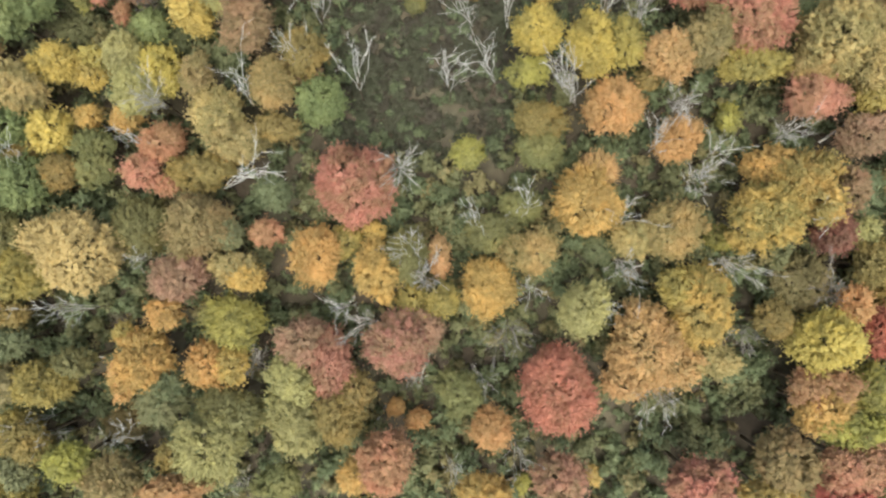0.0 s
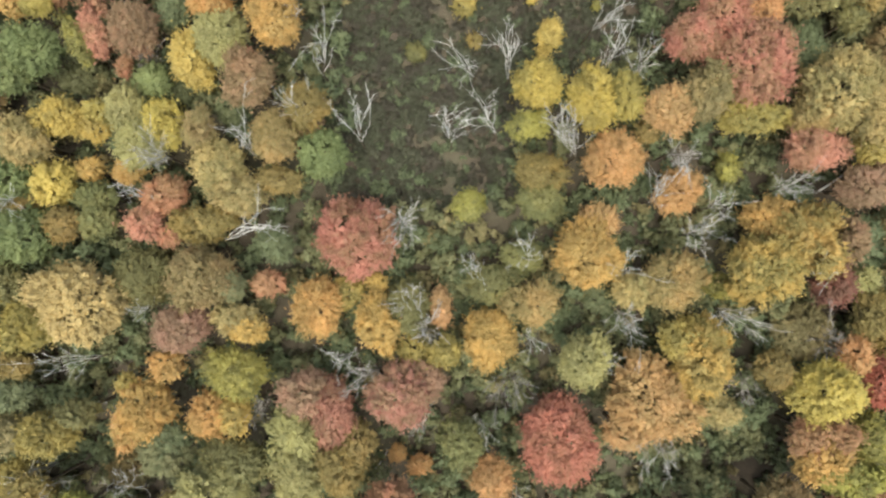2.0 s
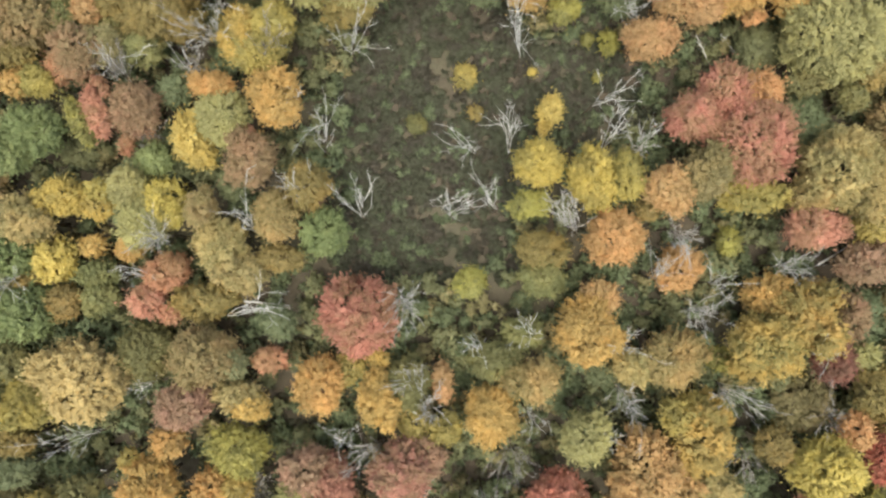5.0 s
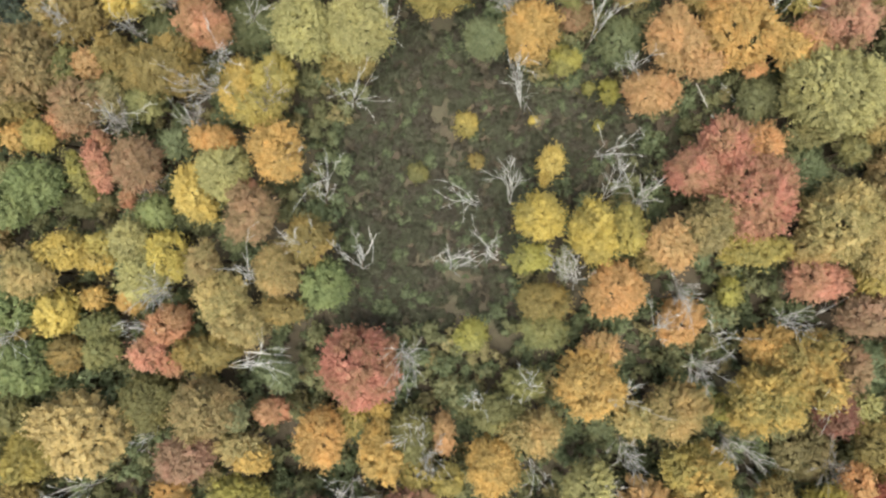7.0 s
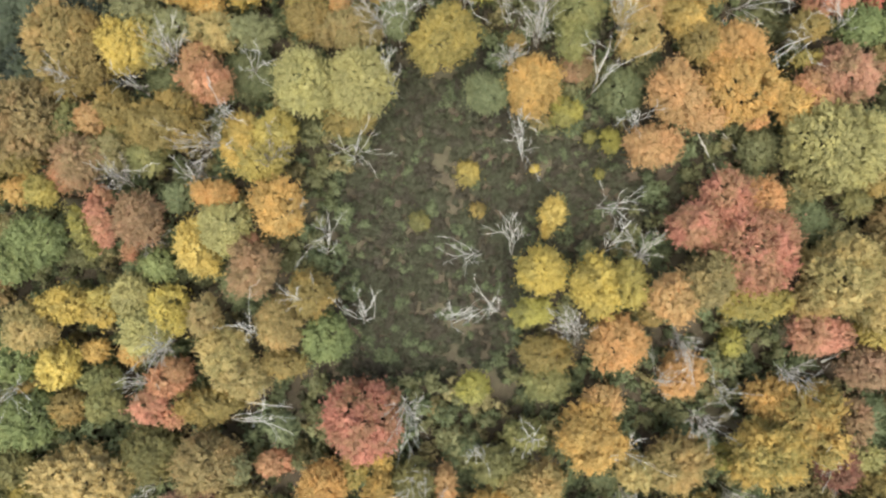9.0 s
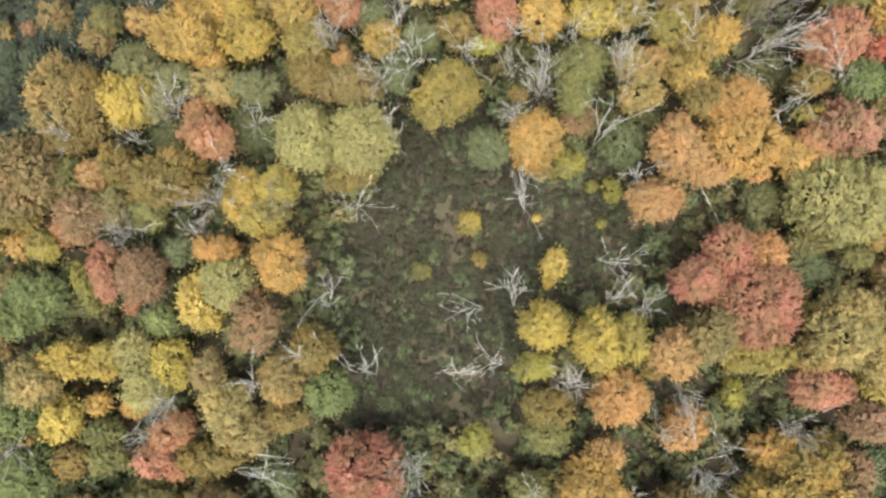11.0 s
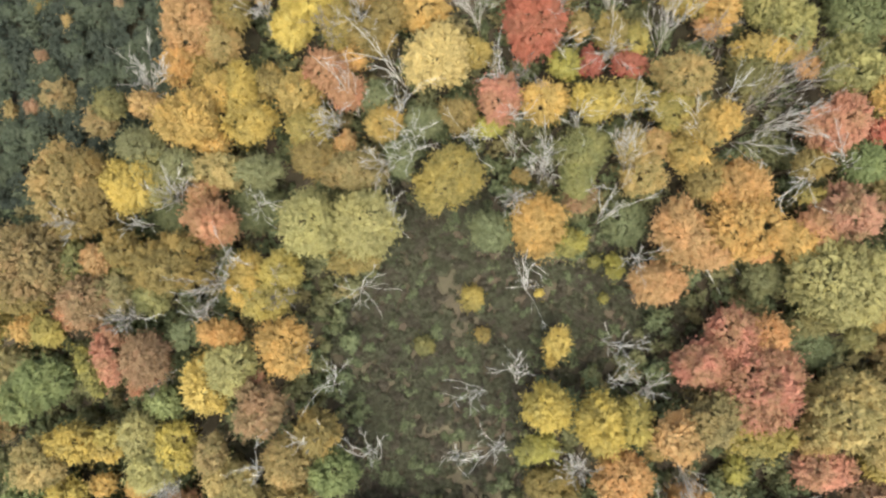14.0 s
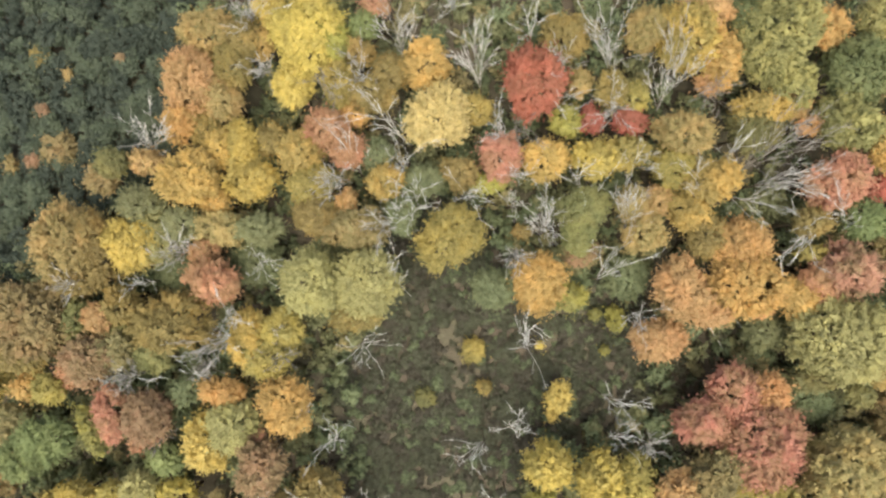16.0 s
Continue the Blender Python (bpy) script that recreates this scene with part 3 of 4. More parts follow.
tree(-28.1, 24.7, 2.44, 2.97, 11.5, "brick")
tree(-25.2, 26.8, 1.51, 1.73, 9.0, "ggreen")
tree(-23.0, 21.9, 1.93, 2.89, 10.4, "ybright", 15)
tree(-20.4, 23.9, 2.22, 2.64, 11.5, "pale")
tree(-18.5, 22.5, 1.40, 1.18, 9.0, "redsal")
tree(-15.4, 25.8, 2.65, 2.54, 11.5, "gold")
tree(-2.9, 24.7, 1.18, 1.18, 1.6, "olive")
tree(3.2, 25.9, 0.83, 0.83, 1.8, "goldol")
tree(9.6, 23.8, 0.68, 1.13, 5.0, "yellow")
tree(10.2, 25.4, 1.52, 1.52, 6.0, "ybright")
tree(22.5, 24.2, 2.53, 2.43, 11.5, "redpink")
tree(26.1, 26.7, 2.41, 2.14, 10.4, "redpink")
tree(28.3, 21.8, 3.97, 4.08, 12.0, "redpink")
tree(28.9, 26.6, 2.24, 1.70, 10.4, "orange")
tree(35.7, 24.6, 2.30, 2.88, 5.0, "dgreen")
tree(37.6, 25.9, 1.35, 1.35, 9.0, "olive")
tree(-39.7, 30.5, 2.68, 1.88, 10.4, "goldol")
tree(-39.7, 27.7, 1.51, 1.62, 9.0, "orgold")
tree(-37.2, 27.4, 1.91, 1.81, 10.4, "yolive")
tree(-35.8, 29.0, 1.19, 1.62, 9.0, "salmon")
tree(-33.5, 29.9, 2.49, 2.55, 11.5, "brick")
tree(-31.1, 32.7, 1.62, 1.35, 9.0, "lgreen")
tree(-30.9, 31.0, 1.87, 2.14, 10.4, "brownol")
tree(-27.5, 30.7, 2.24, 1.71, 10.4, "lgreen")
tree(-21.3, 27.1, 2.39, 1.33, 10.4, "orgold")
tree(-18.8, 32.0, 1.93, 2.79, 10.4, "ygold")
tree(-17.2, 30.2, 2.41, 2.03, 10.4, "yolive")
tree(-15.7, 32.5, 2.04, 2.25, 10.4, "yolive")
tree(2.1, 29.7, 1.30, 1.30, 2.0, "yolive")
tree(8.9, 30.0, 0.53, 0.53, 1.5, "yellow")
tree(15.5, 29.5, 0.47, 0.59, 1.5, "ylgreen")
tree(16.5, 32.7, 1.05, 1.47, 3.0, "ylgreen")
tree(18.7, 31.4, 2.96, 1.90, 10.4, "tanor")
tree(31.1, 31.6, 2.57, 2.29, 6.0, "oliveg")
tree(33.2, 27.3, 2.16, 1.08, 9.0, "olive")
tree(35.6, 31.5, 4.32, 4.21, 12.0, "pale")
tree(39.0, 32.2, 1.88, 2.95, 10.4, "pale")
tree(39.7, 28.3, 1.35, 1.62, 9.0, "goldol")
tree(-38.4, 33.8, 3.18, 3.29, 12.3, "russet")
tree(-35.0, 33.6, 1.82, 2.25, 10.4, "lgreen")
tree(-34.7, 37.2, 2.40, 1.33, 10.4, "goldol")
tree(-32.4, 34.0, 1.92, 1.60, 10.4, "tanor")
tree(-30.7, 35.1, 2.14, 1.87, 10.4, "goldol")
tree(-27.0, 38.3, 2.41, 2.41, 6.0, "ggreen")
tree(-25.7, 33.4, 3.49, 2.64, 12.3, "goldol")
tree(-21.7, 37.0, 2.90, 2.04, 11.5, "salmon")
tree(-19.5, 38.8, 2.87, 2.87, 6.0, "ggreen")
tree(-12.9, 37.4, 2.75, 3.81, 12.3, "pale")
tree(-8.6, 33.7, 2.67, 1.50, 10.4, "goldol")
tree(-8.1, 37.1, 2.78, 3.31, 12.3, "pale")
tree(3.6, 36.3, 2.14, 2.25, 10.4, "ggreen")
tree(7.6, 37.0, 2.44, 2.87, 11.5, "gold")
tree(11.5, 35.1, 1.81, 1.47, 6.0, "ylgreen")
tree(14.5, 33.1, 0.71, 0.59, 2.0, "ylgreen")
tree(17.2, 37.1, 2.17, 2.28, 6.0, "ggreen")
tree(21.2, 36.1, 2.77, 3.20, 11.5, "tanor")
tree(23.5, 33.8, 2.13, 1.60, 10.4, "tanor")
tree(26.6, 36.6, 3.49, 2.85, 12.3, "orgold")
tree(29.2, 33.8, 1.10, 0.88, 7.5, "orange")
tree(31.5, 35.2, 1.86, 1.86, 10.4, "gold")
tree(33.1, 36.6, 2.03, 1.92, 10.4, "salmon")
tree(35.9, 37.6, 3.52, 2.45, 11.5, "pinkred")
tree(-34.8, 40.9, 2.65, 3.98, 12.3, "goldt")
tree(-32.5, 40.2, 1.86, 3.45, 11.5, "goldol")
tree(-29.3, 40.4, 2.44, 2.76, 11.5, "yellow")
tree(-28.9, 44.4, 2.59, 2.16, 10.4, "oliveg")
tree(-27.3, 41.3, 1.87, 2.41, 10.4, "pale")
tree(-24.9, 42.6, 2.14, 1.87, 10.4, "oliveg")
tree(-23.2, 39.9, 1.41, 1.73, 9.0, "salmon")
tree(-22.1, 44.7, 1.63, 1.36, 9.0, "gold")
tree(-21.3, 41.9, 2.41, 1.82, 10.4, "tanyel")
tree(-17.7, 41.8, 2.14, 1.87, 10.4, "oliveg")
tree(-12.7, 43.1, 2.14, 2.03, 10.4, "goldol")
tree(-10.1, 44.2, 1.10, 1.10, 9.0, "orange")
tree(-9.6, 44.3, 0.97, 1.51, 9.0, "tanor")
tree(-8.8, 41.6, 3.08, 2.12, 11.5, "russet")
tree(-4.7, 42.9, 1.60, 1.86, 10.4, "ggreen")
tree(-0.0, 41.0, 3.07, 3.17, 12.3, "yolive")
tree(6.6, 41.4, 0.99, 0.88, 7.5, "goldol")
tree(11.7, 41.4, 1.87, 2.41, 10.4, "lgreen")
tree(12.1, 43.5, 2.55, 2.39, 11.5, "lgreen")
tree(12.4, 39.5, 1.98, 1.42, 6.0, "brick")
tree(16.6, 43.7, 1.87, 1.87, 10.4, "goldt")
tree(17.7, 41.2, 2.15, 2.41, 10.4, "goldt")
tree(19.3, 44.3, 1.63, 1.74, 9.0, "tanor")
tree(22.1, 43.2, 2.25, 2.14, 10.4, "ygold")
tree(23.4, 40.8, 1.87, 2.41, 10.4, "goldol")
tree(26.7, 40.0, 3.10, 3.10, 11.5, "orange")
tree(33.1, 42.0, 2.13, 1.60, 10.4, "goldol")
tree(33.1, 39.3, 1.51, 0.86, 9.0, "yolive")
tree(38.2, 42.1, 2.14, 2.25, 10.4, "green")
tree(-43.8, 48.9, 0.70, 0.81, 3.5, "goldt")
tree(-41.6, 49.1, 0.81, 0.81, 3.5, "brick")
tree(-39.0, 50.2, 1.63, 2.04, 4.0, "russet")
tree(-32.7, 46.8, 1.74, 1.52, 9.0, "russet")
tree(-31.1, 48.0, 1.87, 1.60, 10.4, "olive")
tree(-28.5, 48.4, 1.85, 1.19, 9.0, "tanor")
tree(-23.9, 46.4, 3.18, 2.91, 12.3, "gold")
tree(-21.5, 49.8, 1.33, 2.14, 9.0, "gold")
tree(-19.2, 49.5, 1.61, 2.68, 10.4, "yellow")
tree(-18.3, 46.2, 2.48, 2.15, 10.4, "yellow")
tree(-16.8, 50.4, 1.63, 1.52, 9.0, "goldol")
tree(-14.3, 48.7, 2.26, 2.26, 10.4, "ygold")
tree(-13.3, 46.1, 2.42, 1.88, 10.4, "yolive")
tree(-9.6, 49.2, 1.82, 2.14, 10.4, "salmon")
tree(-7.1, 48.8, 1.63, 1.74, 9.0, "ggreen")
tree(-6.1, 46.0, 1.82, 1.82, 10.4, "ygold")
tree(-2.6, 46.2, 2.04, 1.87, 10.4, "ggreen")
tree(0.5, 47.0, 2.03, 1.60, 10.4, "goldol")
tree(3.2, 46.0, 2.18, 1.20, 9.0, "ylgreen")
tree(4.6, 48.3, 1.94, 2.47, 10.4, "redsal")
tree(8.6, 48.2, 2.04, 2.15, 10.4, "gold")
tree(13.3, 47.9, 2.15, 2.15, 10.4, "yellow")
tree(16.2, 48.7, 2.41, 1.61, 10.4, "yolive")
tree(20.4, 47.4, 2.42, 2.15, 10.4, "yolive")
tree(21.2, 50.3, 2.87, 2.02, 11.5, "goldt")
tree(23.5, 45.9, 2.66, 2.39, 11.5, "ygold")
tree(27.7, 50.4, 2.42, 1.88, 10.4, "olive")
tree(35.0, 45.9, 2.94, 2.67, 11.5, "redsal")
tree(36.1, 50.7, 3.29, 2.92, 12.3, "clump")
tree(39.5, 49.2, 1.07, 3.10, 10.4, "gold")
tree(39.7, 45.1, 1.08, 1.35, 9.0, "redd")
tree(-40.7, 54.2, 0.70, 0.70, 3.5, "brick")
tree(-24.8, 51.6, 1.60, 1.87, 10.4, "orgold")
tree(-23.8, 55.5, 2.79, 3.21, 11.5, "tanor")
tree(-22.9, 51.3, 1.63, 1.63, 9.0, "goldol")
tree(-21.1, 54.0, 2.04, 2.42, 10.4, "goldt")
tree(-14.5, 55.0, 2.04, 2.26, 10.4, "ybright")
tree(-11.4, 51.0, 2.04, 1.93, 10.4, "salmon")
tree(-10.3, 55.2, 1.88, 2.14, 10.4, "yolive")
tree(-9.1, 52.5, 1.63, 1.36, 9.0, "orgold")
tree(-7.2, 54.4, 2.42, 2.04, 10.4, "goldol")
tree(-5.6, 56.1, 1.87, 1.87, 10.4, "goldol")
tree(-1.2, 51.8, 3.02, 3.07, 12.3, "cream")
tree(2.4, 52.9, 1.92, 1.50, 9.0, "yolive")
tree(7.5, 54.8, 2.91, 3.18, 12.3, "redd")
tree(10.6, 51.5, 1.63, 1.63, 9.0, "ylgreen")
tree(12.2, 55.4, 1.19, 1.63, 9.0, "goldt")
tree(13.2, 51.7, 1.19, 1.63, 9.0, "redd")
tree(14.6, 54.6, 1.87, 1.71, 10.4, "goldol")
tree(16.4, 51.6, 1.92, 1.49, 9.0, "redd")
tree(17.2, 54.0, 1.36, 1.63, 9.0, "yolive")
tree(24.4, 55.3, 1.90, 1.36, 9.0, "tanor")
tree(28.5, 52.5, 2.58, 1.83, 10.4, "ygold")
tree(31.5, 54.6, 2.42, 2.15, 10.4, "clump")
tree(32.0, 52.9, 1.63, 1.52, 9.0, "tanor")
tree(33.4, 51.2, 1.35, 1.08, 9.0, "orange")
tree(37.2, 55.8, 3.19, 3.19, 12.3, "clumpg")
tree(-40.8, 59.6, 1.05, 0.87, 3.5, "goldol")
tree(-38.0, 57.5, 0.46, 0.69, 3.5, "goldt")
tree(-32.7, 59.2, 0.58, 0.70, 3.5, "brick")
tree(-22.6, 60.3, 2.69, 1.88, 10.4, "goldt")
tree(-19.9, 57.1, 1.88, 2.15, 10.4, "goldol")
tree(-19.1, 59.4, 1.71, 1.87, 10.4, "goldol")
tree(-17.6, 59.2, 1.36, 1.90, 9.0, "orgold")
tree(-16.7, 62.3, 1.90, 1.36, 9.0, "ybright")
tree(-13.5, 59.7, 3.66, 4.04, 12.0, "ybright")
tree(-11.0, 59.4, 1.86, 3.08, 10.4, "ylgreen")
tree(-8.8, 58.3, 1.90, 1.36, 9.0, "goldol")
tree(-8.3, 60.7, 1.63, 1.63, 9.0, "green")
tree(-6.9, 62.4, 1.73, 0.97, 9.0, "redsal")
tree(-2.7, 57.0, 2.55, 2.23, 10.4, "gold")
tree(9.3, 58.0, 1.08, 1.52, 9.0, "redd")
tree(10.6, 59.7, 2.26, 2.42, 10.4, "goldol")
tree(18.2, 60.2, 2.39, 2.39, 10.4, "goldt")
tree(21.7, 59.3, 2.68, 3.21, 11.5, "ygold")
tree(23.1, 61.4, 2.68, 1.61, 10.4, "tanor")
tree(24.7, 57.2, 1.88, 2.69, 10.4, "orgold")
tree(27.8, 60.8, 2.15, 2.15, 10.4, "clumpg")
tree(29.9, 59.3, 3.66, 4.58, 12.3, "clump")
tree(34.9, 60.0, 2.15, 2.26, 10.4, "orgold")
tree(39.2, 60.7, 1.88, 2.15, 10.4, "clump")
# dead standing trees
dead_tree(-11.5, 21.5, 1.3, 2.2, 4.7, 13.0, 1.69, "w")
dead_tree(-8.0, 15.1, 0.8, 2.2, 4.7, 13.0, 2.02, "w")
dead_tree(2.9, 21.3, -2.3, 0.4, 4.7, 13.0, 1.73, "w")
dead_tree(6.3, 21.4, -0.8, 3.3, 3.8, 10.5, 0.70, "w")
dead_tree(5.1, 15.8, -2.0, 1.5, 4.7, 13.0, 1.06, "w")
dead_tree(0.7, 15.0, -0.8, 1.4, 4.7, 13.0, 1.06, "w")
dead_tree(14.1, 25.8, 1.5, 0.2, 4.7, 13.0, 1.06, "w")
dead_tree(15.0, 21.5, 0.6, 2.1, 4.7, 13.0, 1.35, "w")
dead_tree(18.4, 20.8, -0.5, 1.1, 3.8, 10.5, 0.65, "t")
dead_tree(12.7, 13.6, -2.7, 1.6, 4.7, 13.0, 1.44, "t")
dead_tree(21.7, 13.9, -0.6, -1.4, 4.7, 13.0, 1.06, "t")
dead_tree(31.5, 10.3, -1.3, 0.2, 4.7, 13.0, 0.96, "t")
dead_tree(19.8, 9.2, -0.8, 1.1, 4.7, 13.0, 0.72, "w")
dead_tree(25.5, 8.7, -1.7, 0.9, 4.7, 13.0, 0.77, "w")
dead_tree(-30.3, 28.3, 1.1, 0.4, 4.1, 11.5, 0.89, "g")
dead_tree(-24.0, 29.0, 1.4, 0.0, 3.2, 9.0, 0.61, "g")
dead_tree(-27.9, 23.0, 0.7, -0.1, 3.2, 9.0, 0.72, "g")
dead_tree(-14.7, 26.4, 1.1, -0.7, 3.8, 10.5, 0.70, "w")
dead_tree(-18.1, 13.7, 0.2, 1.6, 4.7, 13.0, 1.25, "w")
dead_tree(-12.9, 16.4, -0.2, 1.5, 4.7, 13.0, 0.87, "w")
dead_tree(-26.0, 13.4, 0.6, -0.3, 4.7, 13.0, 0.72, "t")
dead_tree(-27.6, 9.6, -0.6, 0.6, 4.7, 13.0, 0.87, "w")
dead_tree(-42.1, 9.1, 3.3, 0.3, 3.8, 10.5, 0.60, "w")
dead_tree(-21.1, 5.8, 6.1, 1.5, 4.7, 13.0, 0.96, "w")
dead_tree(-33.8, -5.8, -1.6, -0.2, 4.0, 11.0, 1.52, "w")
dead_tree(-28.4, -0.7, -0.4, -0.3, 3.2, 9.0, 0.72, "w")
dead_tree(-2.3, -0.4, -0.8, 0.9, 4.0, 11.0, 1.40, "t")
dead_tree(-1.6, -2.9, -0.4, 0.9, 4.0, 11.0, 1.01, "t")
dead_tree(-9.1, -5.5, -0.2, 0.3, 4.0, 11.0, 0.76, "w")
dead_tree(-6.0, -7.0, -1.5, 0.2, 4.0, 11.0, 1.27, "t")
dead_tree(-19.1, -11.8, 1.5, 1.3, 3.4, 9.5, 0.85, "g")
dead_tree(-1.9, -12.7, -0.9, -0.0, 3.2, 9.0, 0.75, "w")
dead_tree(-4.2, 7.7, 1.0, -0.6, 4.7, 13.0, 0.96, "t")
dead_tree(3.5, 1.7, -1.1, 2.0, 4.0, 11.0, 1.24, "w")
dead_tree(8.4, 3.4, -1.3, 1.7, 4.0, 11.0, 0.90, "w")
dead_tree(23.3, 6.2, -0.8, 0.0, 4.7, 13.0, 1.44, "t")
dead_tree(16.4, 2.4, 0.4, 0.8, 4.0, 11.0, 1.49, "w")
dead_tree(16.5, -1.0, -0.1, -1.1, 4.0, 11.0, 1.25, "t")
dead_tree(26.5, -1.0, -0.1, -1.1, 4.0, 11.0, 2.10, "t")
dead_tree(15.4, -7.4, -0.2, 2.5, 4.0, 11.0, 0.92, "w")
dead_tree(7.7, -3.5, 0.3, -0.1, 4.0, 11.0, 0.81, "w")
dead_tree(6.4, -6.9, -0.9, -1.8, 4.0, 11.0, 2.55, "g")
dead_tree(36.0, 1.8, -2.0, 1.1, 4.0, 11.0, 0.90, "w")
dead_tree(3.6, -12.4, 0.5, -0.6, 3.2, 9.0, 0.64, "w")
dead_tree(21.3, -13.1, -1.1, -1.4, 4.0, 11.0, 2.34, "t")
dead_tree(29.7, -7.5, -1.4, -0.8, 3.4, 9.5, 1.57, "g")
dead_tree(37.9, -4.7, -2.1, 1.1, 3.4, 9.5, 1.14, "g")
dead_tree(-39.5, -17.0, -0.5, 0.5, 4.0, 11.0, 1.57, "w")
dead_tree(-37.8, -18.5, 0.6, 0.9, 4.0, 11.0, 1.05, "w")
dead_tree(-34.7, -20.0, 5.9, 2.9, 4.0, 11.0, 1.37, "w")
dead_tree(-20.1, -24.5, 0.8, 2.5, 3.4, 9.5, 1.35, "g")
dead_tree(7.2, -19.1, 0.2, -1.4, 4.0, 11.0, 0.95, "w")
dead_tree(0.4, -20.9, 0.8, -0.4, 4.0, 11.0, 0.79, "w")
dead_tree(-8.8, 30.9, 1.2, 0.5, 4.7, 13.0, 2.22, "w")
dead_tree(-29.0, 37.2, 0.7, -0.3, 4.7, 13.0, 0.72, "w")
dead_tree(-25.7, 39.7, 1.3, 0.5, 4.7, 13.0, 1.21, "t")
dead_tree(-18.6, 38.8, 2.6, 0.2, 4.7, 13.0, 1.84, "w")
dead_tree(-21.1, 32.2, -0.5, -0.9, 4.7, 13.0, 1.55, "t")
dead_tree(-35.3, 37.2, 2.1, 0.2, 4.7, 13.0, 0.87, "t")
dead_tree(-30.2, 28.1, 1.1, 0.8, 4.7, 13.0, 0.87, "w")
dead_tree(-16.6, 30.6, 1.4, 0.1, 4.1, 11.5, 0.99, "g")
dead_tree(-24.4, 28.5, 1.8, 0.1, 3.8, 10.5, 0.50, "w")
dead_tree(-5.5, 36.7, 0.4, 1.3, 4.7, 13.0, 0.97, "w")
dead_tree(-3.5, 43.0, -0.1, -0.0, 4.7, 13.0, 0.72, "w")
dead_tree(-6.3, 43.1, 0.2, -1.5, 4.7, 13.0, 0.97, "t")
dead_tree(9.0, 41.5, -1.4, 1.4, 4.7, 13.0, 1.21, "w")
dead_tree(7.3, 30.1, -1.2, 2.8, 4.7, 13.0, 1.25, "w")
dead_tree(13.9, 36.8, 0.3, 3.5, 4.7, 13.0, 2.51, "w")
dead_tree(18.5, 33.5, -2.9, 0.2, 4.7, 13.0, 1.21, "w")
dead_tree(36.6, 42.6, -7.7, -3.6, 4.7, 13.0, 1.06, "w")
dead_tree(6.3, 39.7, -1.2, -1.1, 4.7, 13.0, 0.97, "t")
dead_tree(-21.4, 35.0, 2.0, -1.0, 4.7, 13.0, 0.73, "w")
dead_tree(26.9, 44.7, 1.6, -1.6, 4.7, 13.0, 1.84, "w")
dead_tree(-4.5, 58.8, -0.3, 1.3, 4.7, 13.0, 2.18, "t")
dead_tree(-28.7, 49.2, 2.3, 1.5, 4.7, 13.0, 1.55, "t")
dead_tree(-16.9, 56.8, 0.2, -0.7, 4.7, 13.0, 0.87, "t")
dead_tree(-19.0, 61.6, 1.1, -1.1, 4.7, 13.0, 0.73, "t")
dead_tree(-8.4, 54.9, 0.4, 0.2, 4.7, 13.0, 0.77, "t")
dead_tree(-11.4, 55.6, 0.1, -1.1, 4.1, 11.5, 0.99, "g")
dead_tree(-4.0, 50.1, -2.8, 2.1, 4.7, 13.0, 1.65, "w")
dead_tree(-8.7, 47.2, -0.8, 2.5, 4.7, 13.0, 1.26, "w")
dead_tree(-4.6, 47.4, -0.0, 0.3, 4.7, 13.0, 0.97, "w")
dead_tree(-3.3, 44.4, 0.1, 1.4, 4.7, 13.0, 0.78, "w")
dead_tree(-10.9, 46.4, -0.0, -0.3, 4.7, 13.0, 1.07, "t")
dead_tree(-4.4, 41.8, -0.5, 2.3, 4.7, 13.0, 1.45, "w")
dead_tree(3.0, 55.3, -1.5, 2.8, 4.7, 13.0, 1.84, "t")
dead_tree(7.6, 59.5, -0.5, 0.9, 4.7, 13.0, 1.36, "w")
dead_tree(0.2, 63.0, -0.1, -1.5, 4.7, 13.0, 1.07, "w")
dead_tree(15.5, 56.4, -2.1, 2.3, 4.7, 13.0, 1.74, "t")
dead_tree(19.9, 53.0, -0.2, 4.7, 4.7, 13.0, 2.67, "t")
dead_tree(10.0, 53.2, -1.0, 1.9, 4.7, 13.0, 2.18, "w")
dead_tree(5.0, 50.1, -0.9, 1.0, 4.7, 13.0, 0.78, "w")
dead_tree(11.0, 57.1, -1.2, -0.1, 3.8, 10.5, 0.70, "t")
dead_tree(15.7, 52.7, -1.9, -0.3, 4.7, 13.0, 0.73, "t")
dead_tree(27.4, 47.1, 3.2, 2.5, 4.7, 13.0, 2.52, "g")
dead_tree(29.2, 45.7, 1.9, 0.2, 4.7, 13.0, 1.46, "t")
dead_tree(12.2, 45.9, -1.6, 0.5, 4.7, 13.0, 0.87, "w")
dead_tree(5.8, 46.8, 0.2, -0.4, 4.7, 13.0, 0.73, "w")
dead_tree(17.1, 47.9, -0.1, -0.3, 4.7, 13.0, 0.97, "w")
dead_tree(25.5, 45.5, -5.0, 0.3, 4.7, 13.0, 0.87, "w")
dead_tree(13.1, 44.6, 0.1, 0.5, 3.8, 10.5, 0.71, "w")
dead_tree(16.7, 41.2, -1.5, 3.2, 4.7, 13.0, 1.26, "t")
dead_tree(8.8, 41.3, -0.9, 2.1, 4.7, 13.0, 0.97, "t")
dead_tree(5.9, 44.0, -0.6, 0.5, 3.8, 10.5, 0.71, "w")
dead_tree(25.8, 54.5, -2.2, -1.1, 4.1, 11.5, 1.74, "g")
dead_tree(6.5, 51.5, -0.7, -0.7, 4.1, 11.5, 1.74, "g")
dead_tree(26.1, 48.1, -1.9, 0.3, 4.7, 13.0, 0.87, "w")
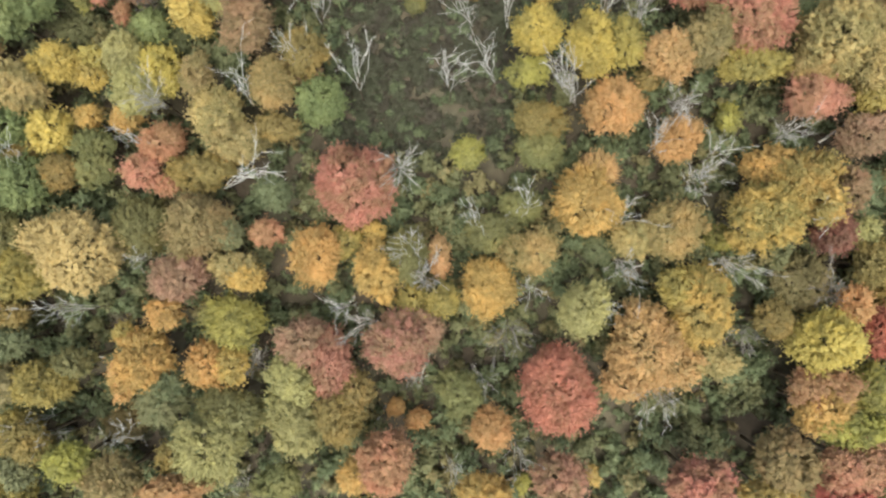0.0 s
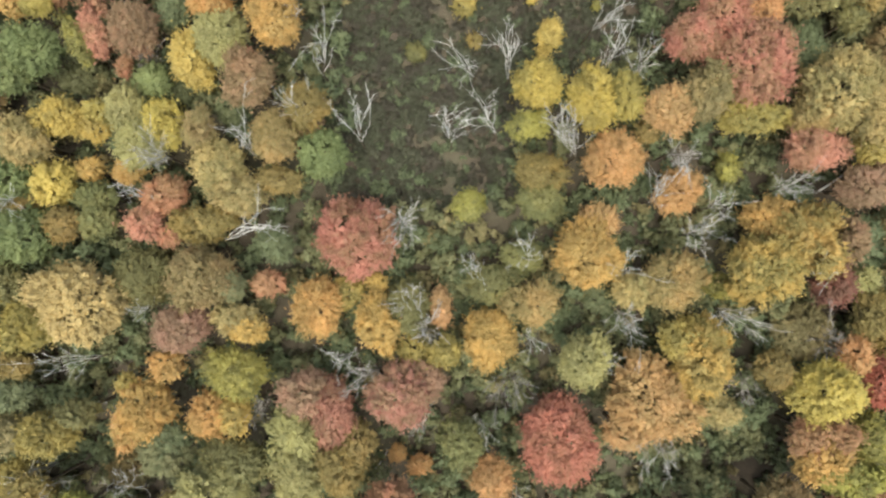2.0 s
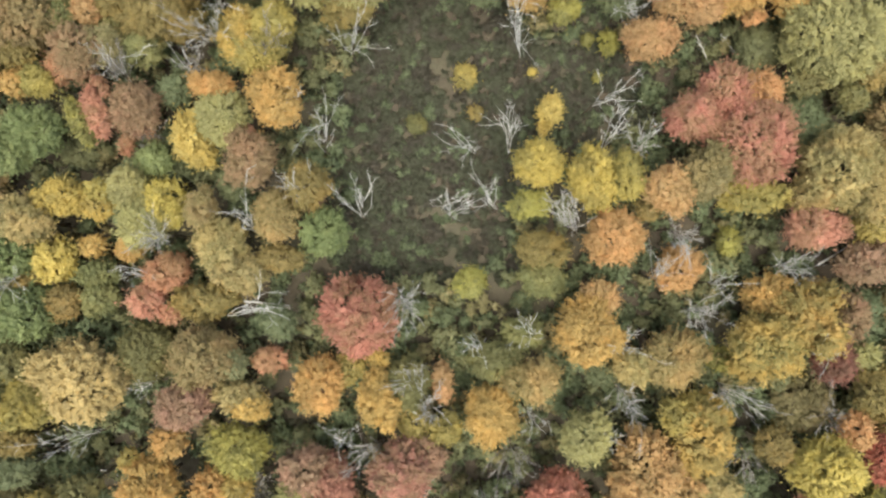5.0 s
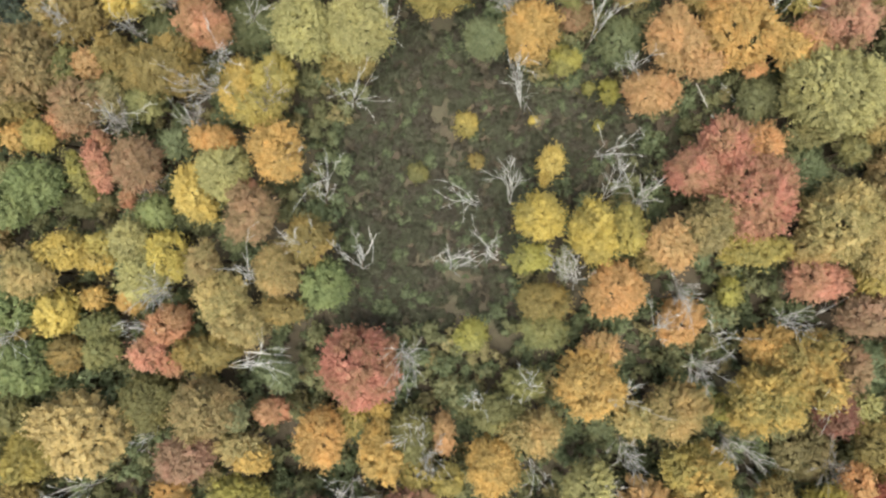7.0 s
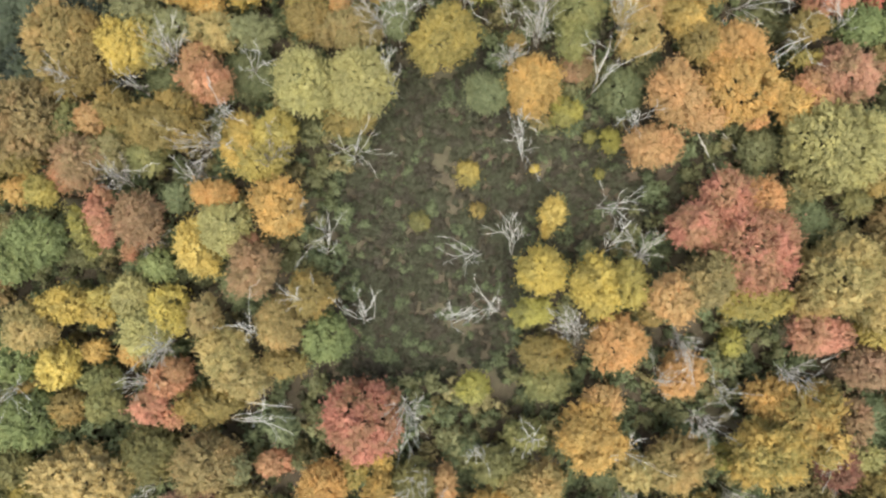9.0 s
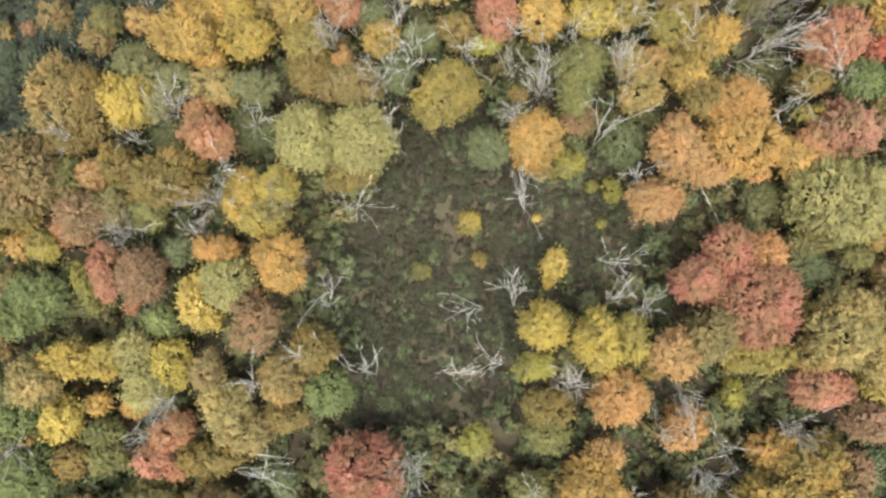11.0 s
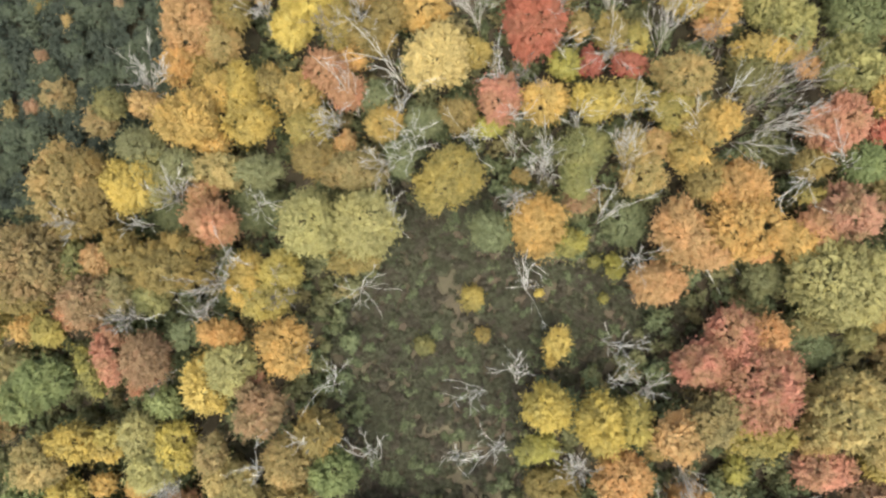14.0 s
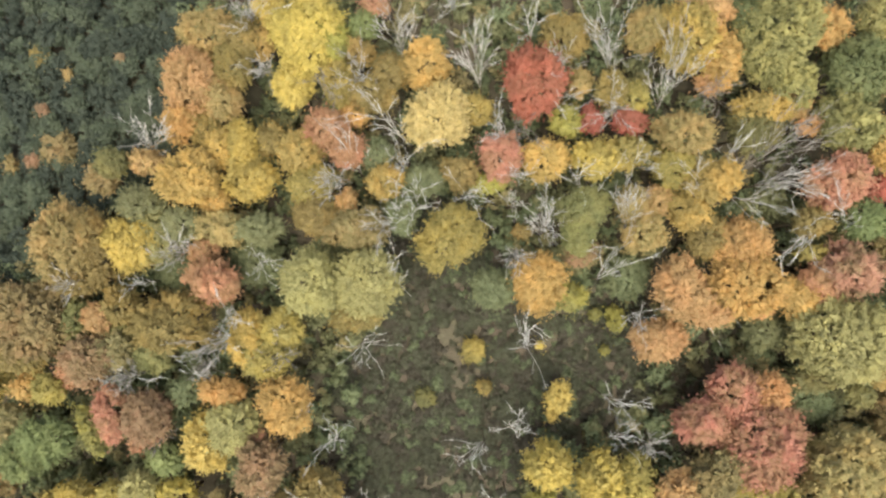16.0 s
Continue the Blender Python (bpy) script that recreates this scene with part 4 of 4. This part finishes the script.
dead_tree(37.8, 42.1, -4.2, 0.7, 4.7, 13.0, 1.07, "w")
dead_tree(1.7, 44.7, -0.3, -0.1, 4.7, 13.0, 0.73, "w")
fallen_log(37.2, 10.5, 39.3, 12.5, 2.5, 5, 0.12)
fallen_log(-37.8, -11.4, -34.6, -11.5, 0.3, 0.5, 0.12)
fallen_log(-7.4, -18.9, -6.2, -17.2, 0.2, 0.2, 0.1)
fallen_log(-21.1, 7.1, -15.1, 6.6, 3.5, 4.5, 0.1)
fallen_log(28.6, 28.0, 24.8, 33.2, 0.1, 3, 0.09)
fallen_log(31.3, 30.2, 27.4, 33.3, 0.1, 2.5, 0.08)
fallen_log(35.5, -1.6, 32.3, -1.7, 0.3, 0.3, 0.1)
fallen_log(-39.9, -3.8, -34.1, -4.2, 0.3, 0.3, 0.1)
rngm = np.random.default_rng(9)
for side in (-1, 1):
    for step in range(22):
        yy = -26 + step * 4.1 + rngm.uniform(-1, 1)
        if side < 0 and yy > 36:
            continue
        tree(side * rngm.uniform(42.5, 45.0), yy, rngm.uniform(2.0, 3.0), rngm.uniform(2.0, 3.0), float(height(0, yy)) + rngm.uniform(7.0, 9.5),
             ("olive", "brownol", "goldol", "oliveg", "russet", "yolive")[int(rngm.integers(6))])


def in_clearing(x, y):
    """Inside the ragged outline of the clearing."""
    x = x + 1.3 * math.sin(y * 0.55) + 0.8 * math.sin(y * 1.3 + 1)
    y = y + 1.5 * math.sin(x * 0.6 + 2) + 0.8 * math.sin(x * 1.4)
    return (-11 + 0.05 * (y - 20) < x < 9 and 9 < y < 39) or (8 < x < 21 and 22.5 < y < 36) or (-4.5 < x < 3.5 and 38 < y < 47)


def mound(rng, x, y, r, h, size):
    """One low plant: sprays over a lumpy dome."""
    n = max(8, int(3.2 * math.pi * r * r / (0.6 * size * size)))
    lumps = np.stack([rng.uniform(-0.6, 0.6, 5) * r, rng.uniform(-0.6, 0.6, 5) * r, rng.uniform(0.3, 0.75, 5) * h], 1)
    d = unit(rng.normal(0, 1, (n, 3)) + (0, 0, 0.5))
    p = lumps[rng.integers(0, 5, n)] + d * (0.5 * r, 0.5 * r, 0.3 * h) * rng.uniform(0.5, 1.1, (n, 1))
    p = p + (x, y, float(height(x, y)))
    keep = p[:, 2] > height(p[:, 0], p[:, 1]) + 0.02
    return sprays(rng, p[keep], d[keep], size, 0.75)


def undergrowth(label, hue, n, small, large, low, high, size, clearing, seed):
    """Uncountable low plants and saplings of one hue, in one sheet of leaves."""
    rng = np.random.default_rng(seed)
    shade = np.array([stand for stand in stands if stand[2] > 1.5])
    pieces = []
    while len(pieces) < n:
        x, y = rng.uniform(-49, 49), rng.uniform(-30, 72)
        if in_clearing(x + rng.normal(0, 0.9), y + rng.normal(0, 0.9)) != clearing or (x < -26 and y > 42):
            continue
        if math.hypot((x - 1) / 2.0, (y - 11) / 3.5) < rng.uniform(0, 1.3) or math.hypot((x - 1.5) / 2.3, (y - 28) / 5.5) < rng.uniform(0, 1.3):
            continue
        if np.any((x - shade[:, 0]) ** 2 + (y - shade[:, 1]) ** 2 < (0.55 * shade[:, 2]) ** 2):
            continue
        k = rng.uniform(0, 1) ** 1.5
        pieces.append(mound(rng, x, y, small + (large - small) * k, low + (high - low) * k, size))
    ob = new("undergrowth", mesh_of("undergrowth", *joined(pieces)))
    ob.data.materials.append(LEAVES[hue])
    return tagged(ob, label, "undergrowth", kind="stuff")


undergrowth("dull olive understorey saplings beneath the trees", "oliveg", 1050, 0.7, 1.8, 1.0, 5.2, 0.42, False, 11)
undergrowth("dark green understorey shrubs beneath the trees", "dgreen", 1050, 0.7, 1.8, 1.0, 5.2, 0.42, False, 12)
undergrowth("brown-olive dying undergrowth beneath the trees", "brownol", 700, 0.6, 1.5, 0.9, 4.4, 0.42, False, 13)
undergrowth("grey-green understorey shrubs beneath the trees", "ggreen", 420, 0.6, 1.5, 0.9, 4.0, 0.42, False, 17)
undergrowth("low ferns and brambles between the trees", "fern", 1900, 0.4, 1.2, 0.25, 1.1, 0.4, False, 18)
undergrowth("low withered plants between the trees", "bramble", 1500, 0.4, 1.1, 0.25, 1.0, 0.4, False, 19)
undergrowth("low brambles and ferns on the clearing floor", "sward", 1000, 0.4, 1.2, 0.08, 0.4, 0.3, True, 14)
undergrowth("low brown withered plants on the clearing floor", "litter", 620, 0.4, 1.1, 0.08, 0.35, 0.3, True, 15)
undergrowth("low green plants on the clearing floor", "fern", 260, 0.3, 0.9, 0.12, 0.5, 0.3, True, 16)


def plantation():
    """Young evergreens packed close."""
    rng = np.random.default_rng(77)
    kinds = []
    for k in range(6):
        r, tall = 0.85 + 0.12 * k, 2.2 + 0.25 * k
        ob = new("young_evergreen")
        tagged(ob, "dark blue-green young evergreen packed in a thicket", "evergreen", "thicket of young evergreens")
        p, out, bough, big = crown_points(rng, r, r, tall * 0.4, 0.38, leaf=0.3, fill=0.9)
        part("crown", [sprays(rng, p + (0, 0, tall * 0.62), out, 0.32)], LEAVES["thicket" if k % 3 == 2 else "conifer"], ob)
        part("trunk", [tube(crooked(rng, (0, 0, -0.1), (0, 0, tall * 0.7), 5, 0.03), np.linspace(0.07, 0.03, 5), 6)], BARK, ob)
        kinds.append(ob)
    used = set()
    for i in range(14):
        for j in range(22):
            x, y = -46 + i * 1.45 + rng.uniform(-0.6, 0.6), 38 + j * 1.45 + rng.uniform(-0.6, 0.6)
            if x > -26.5 - max(0.0, 49.0 - y) * 1.2:
                continue
            k = int(rng.integers(6))
            m = pose(x, y, float(height(x, y)), 0, 0, rng.uniform(0, 360))
            if k in used:
                copy_thing(kinds[k], m)
            else:
                kinds[k].matrix_basis = m
            used.add(k)


plantation()
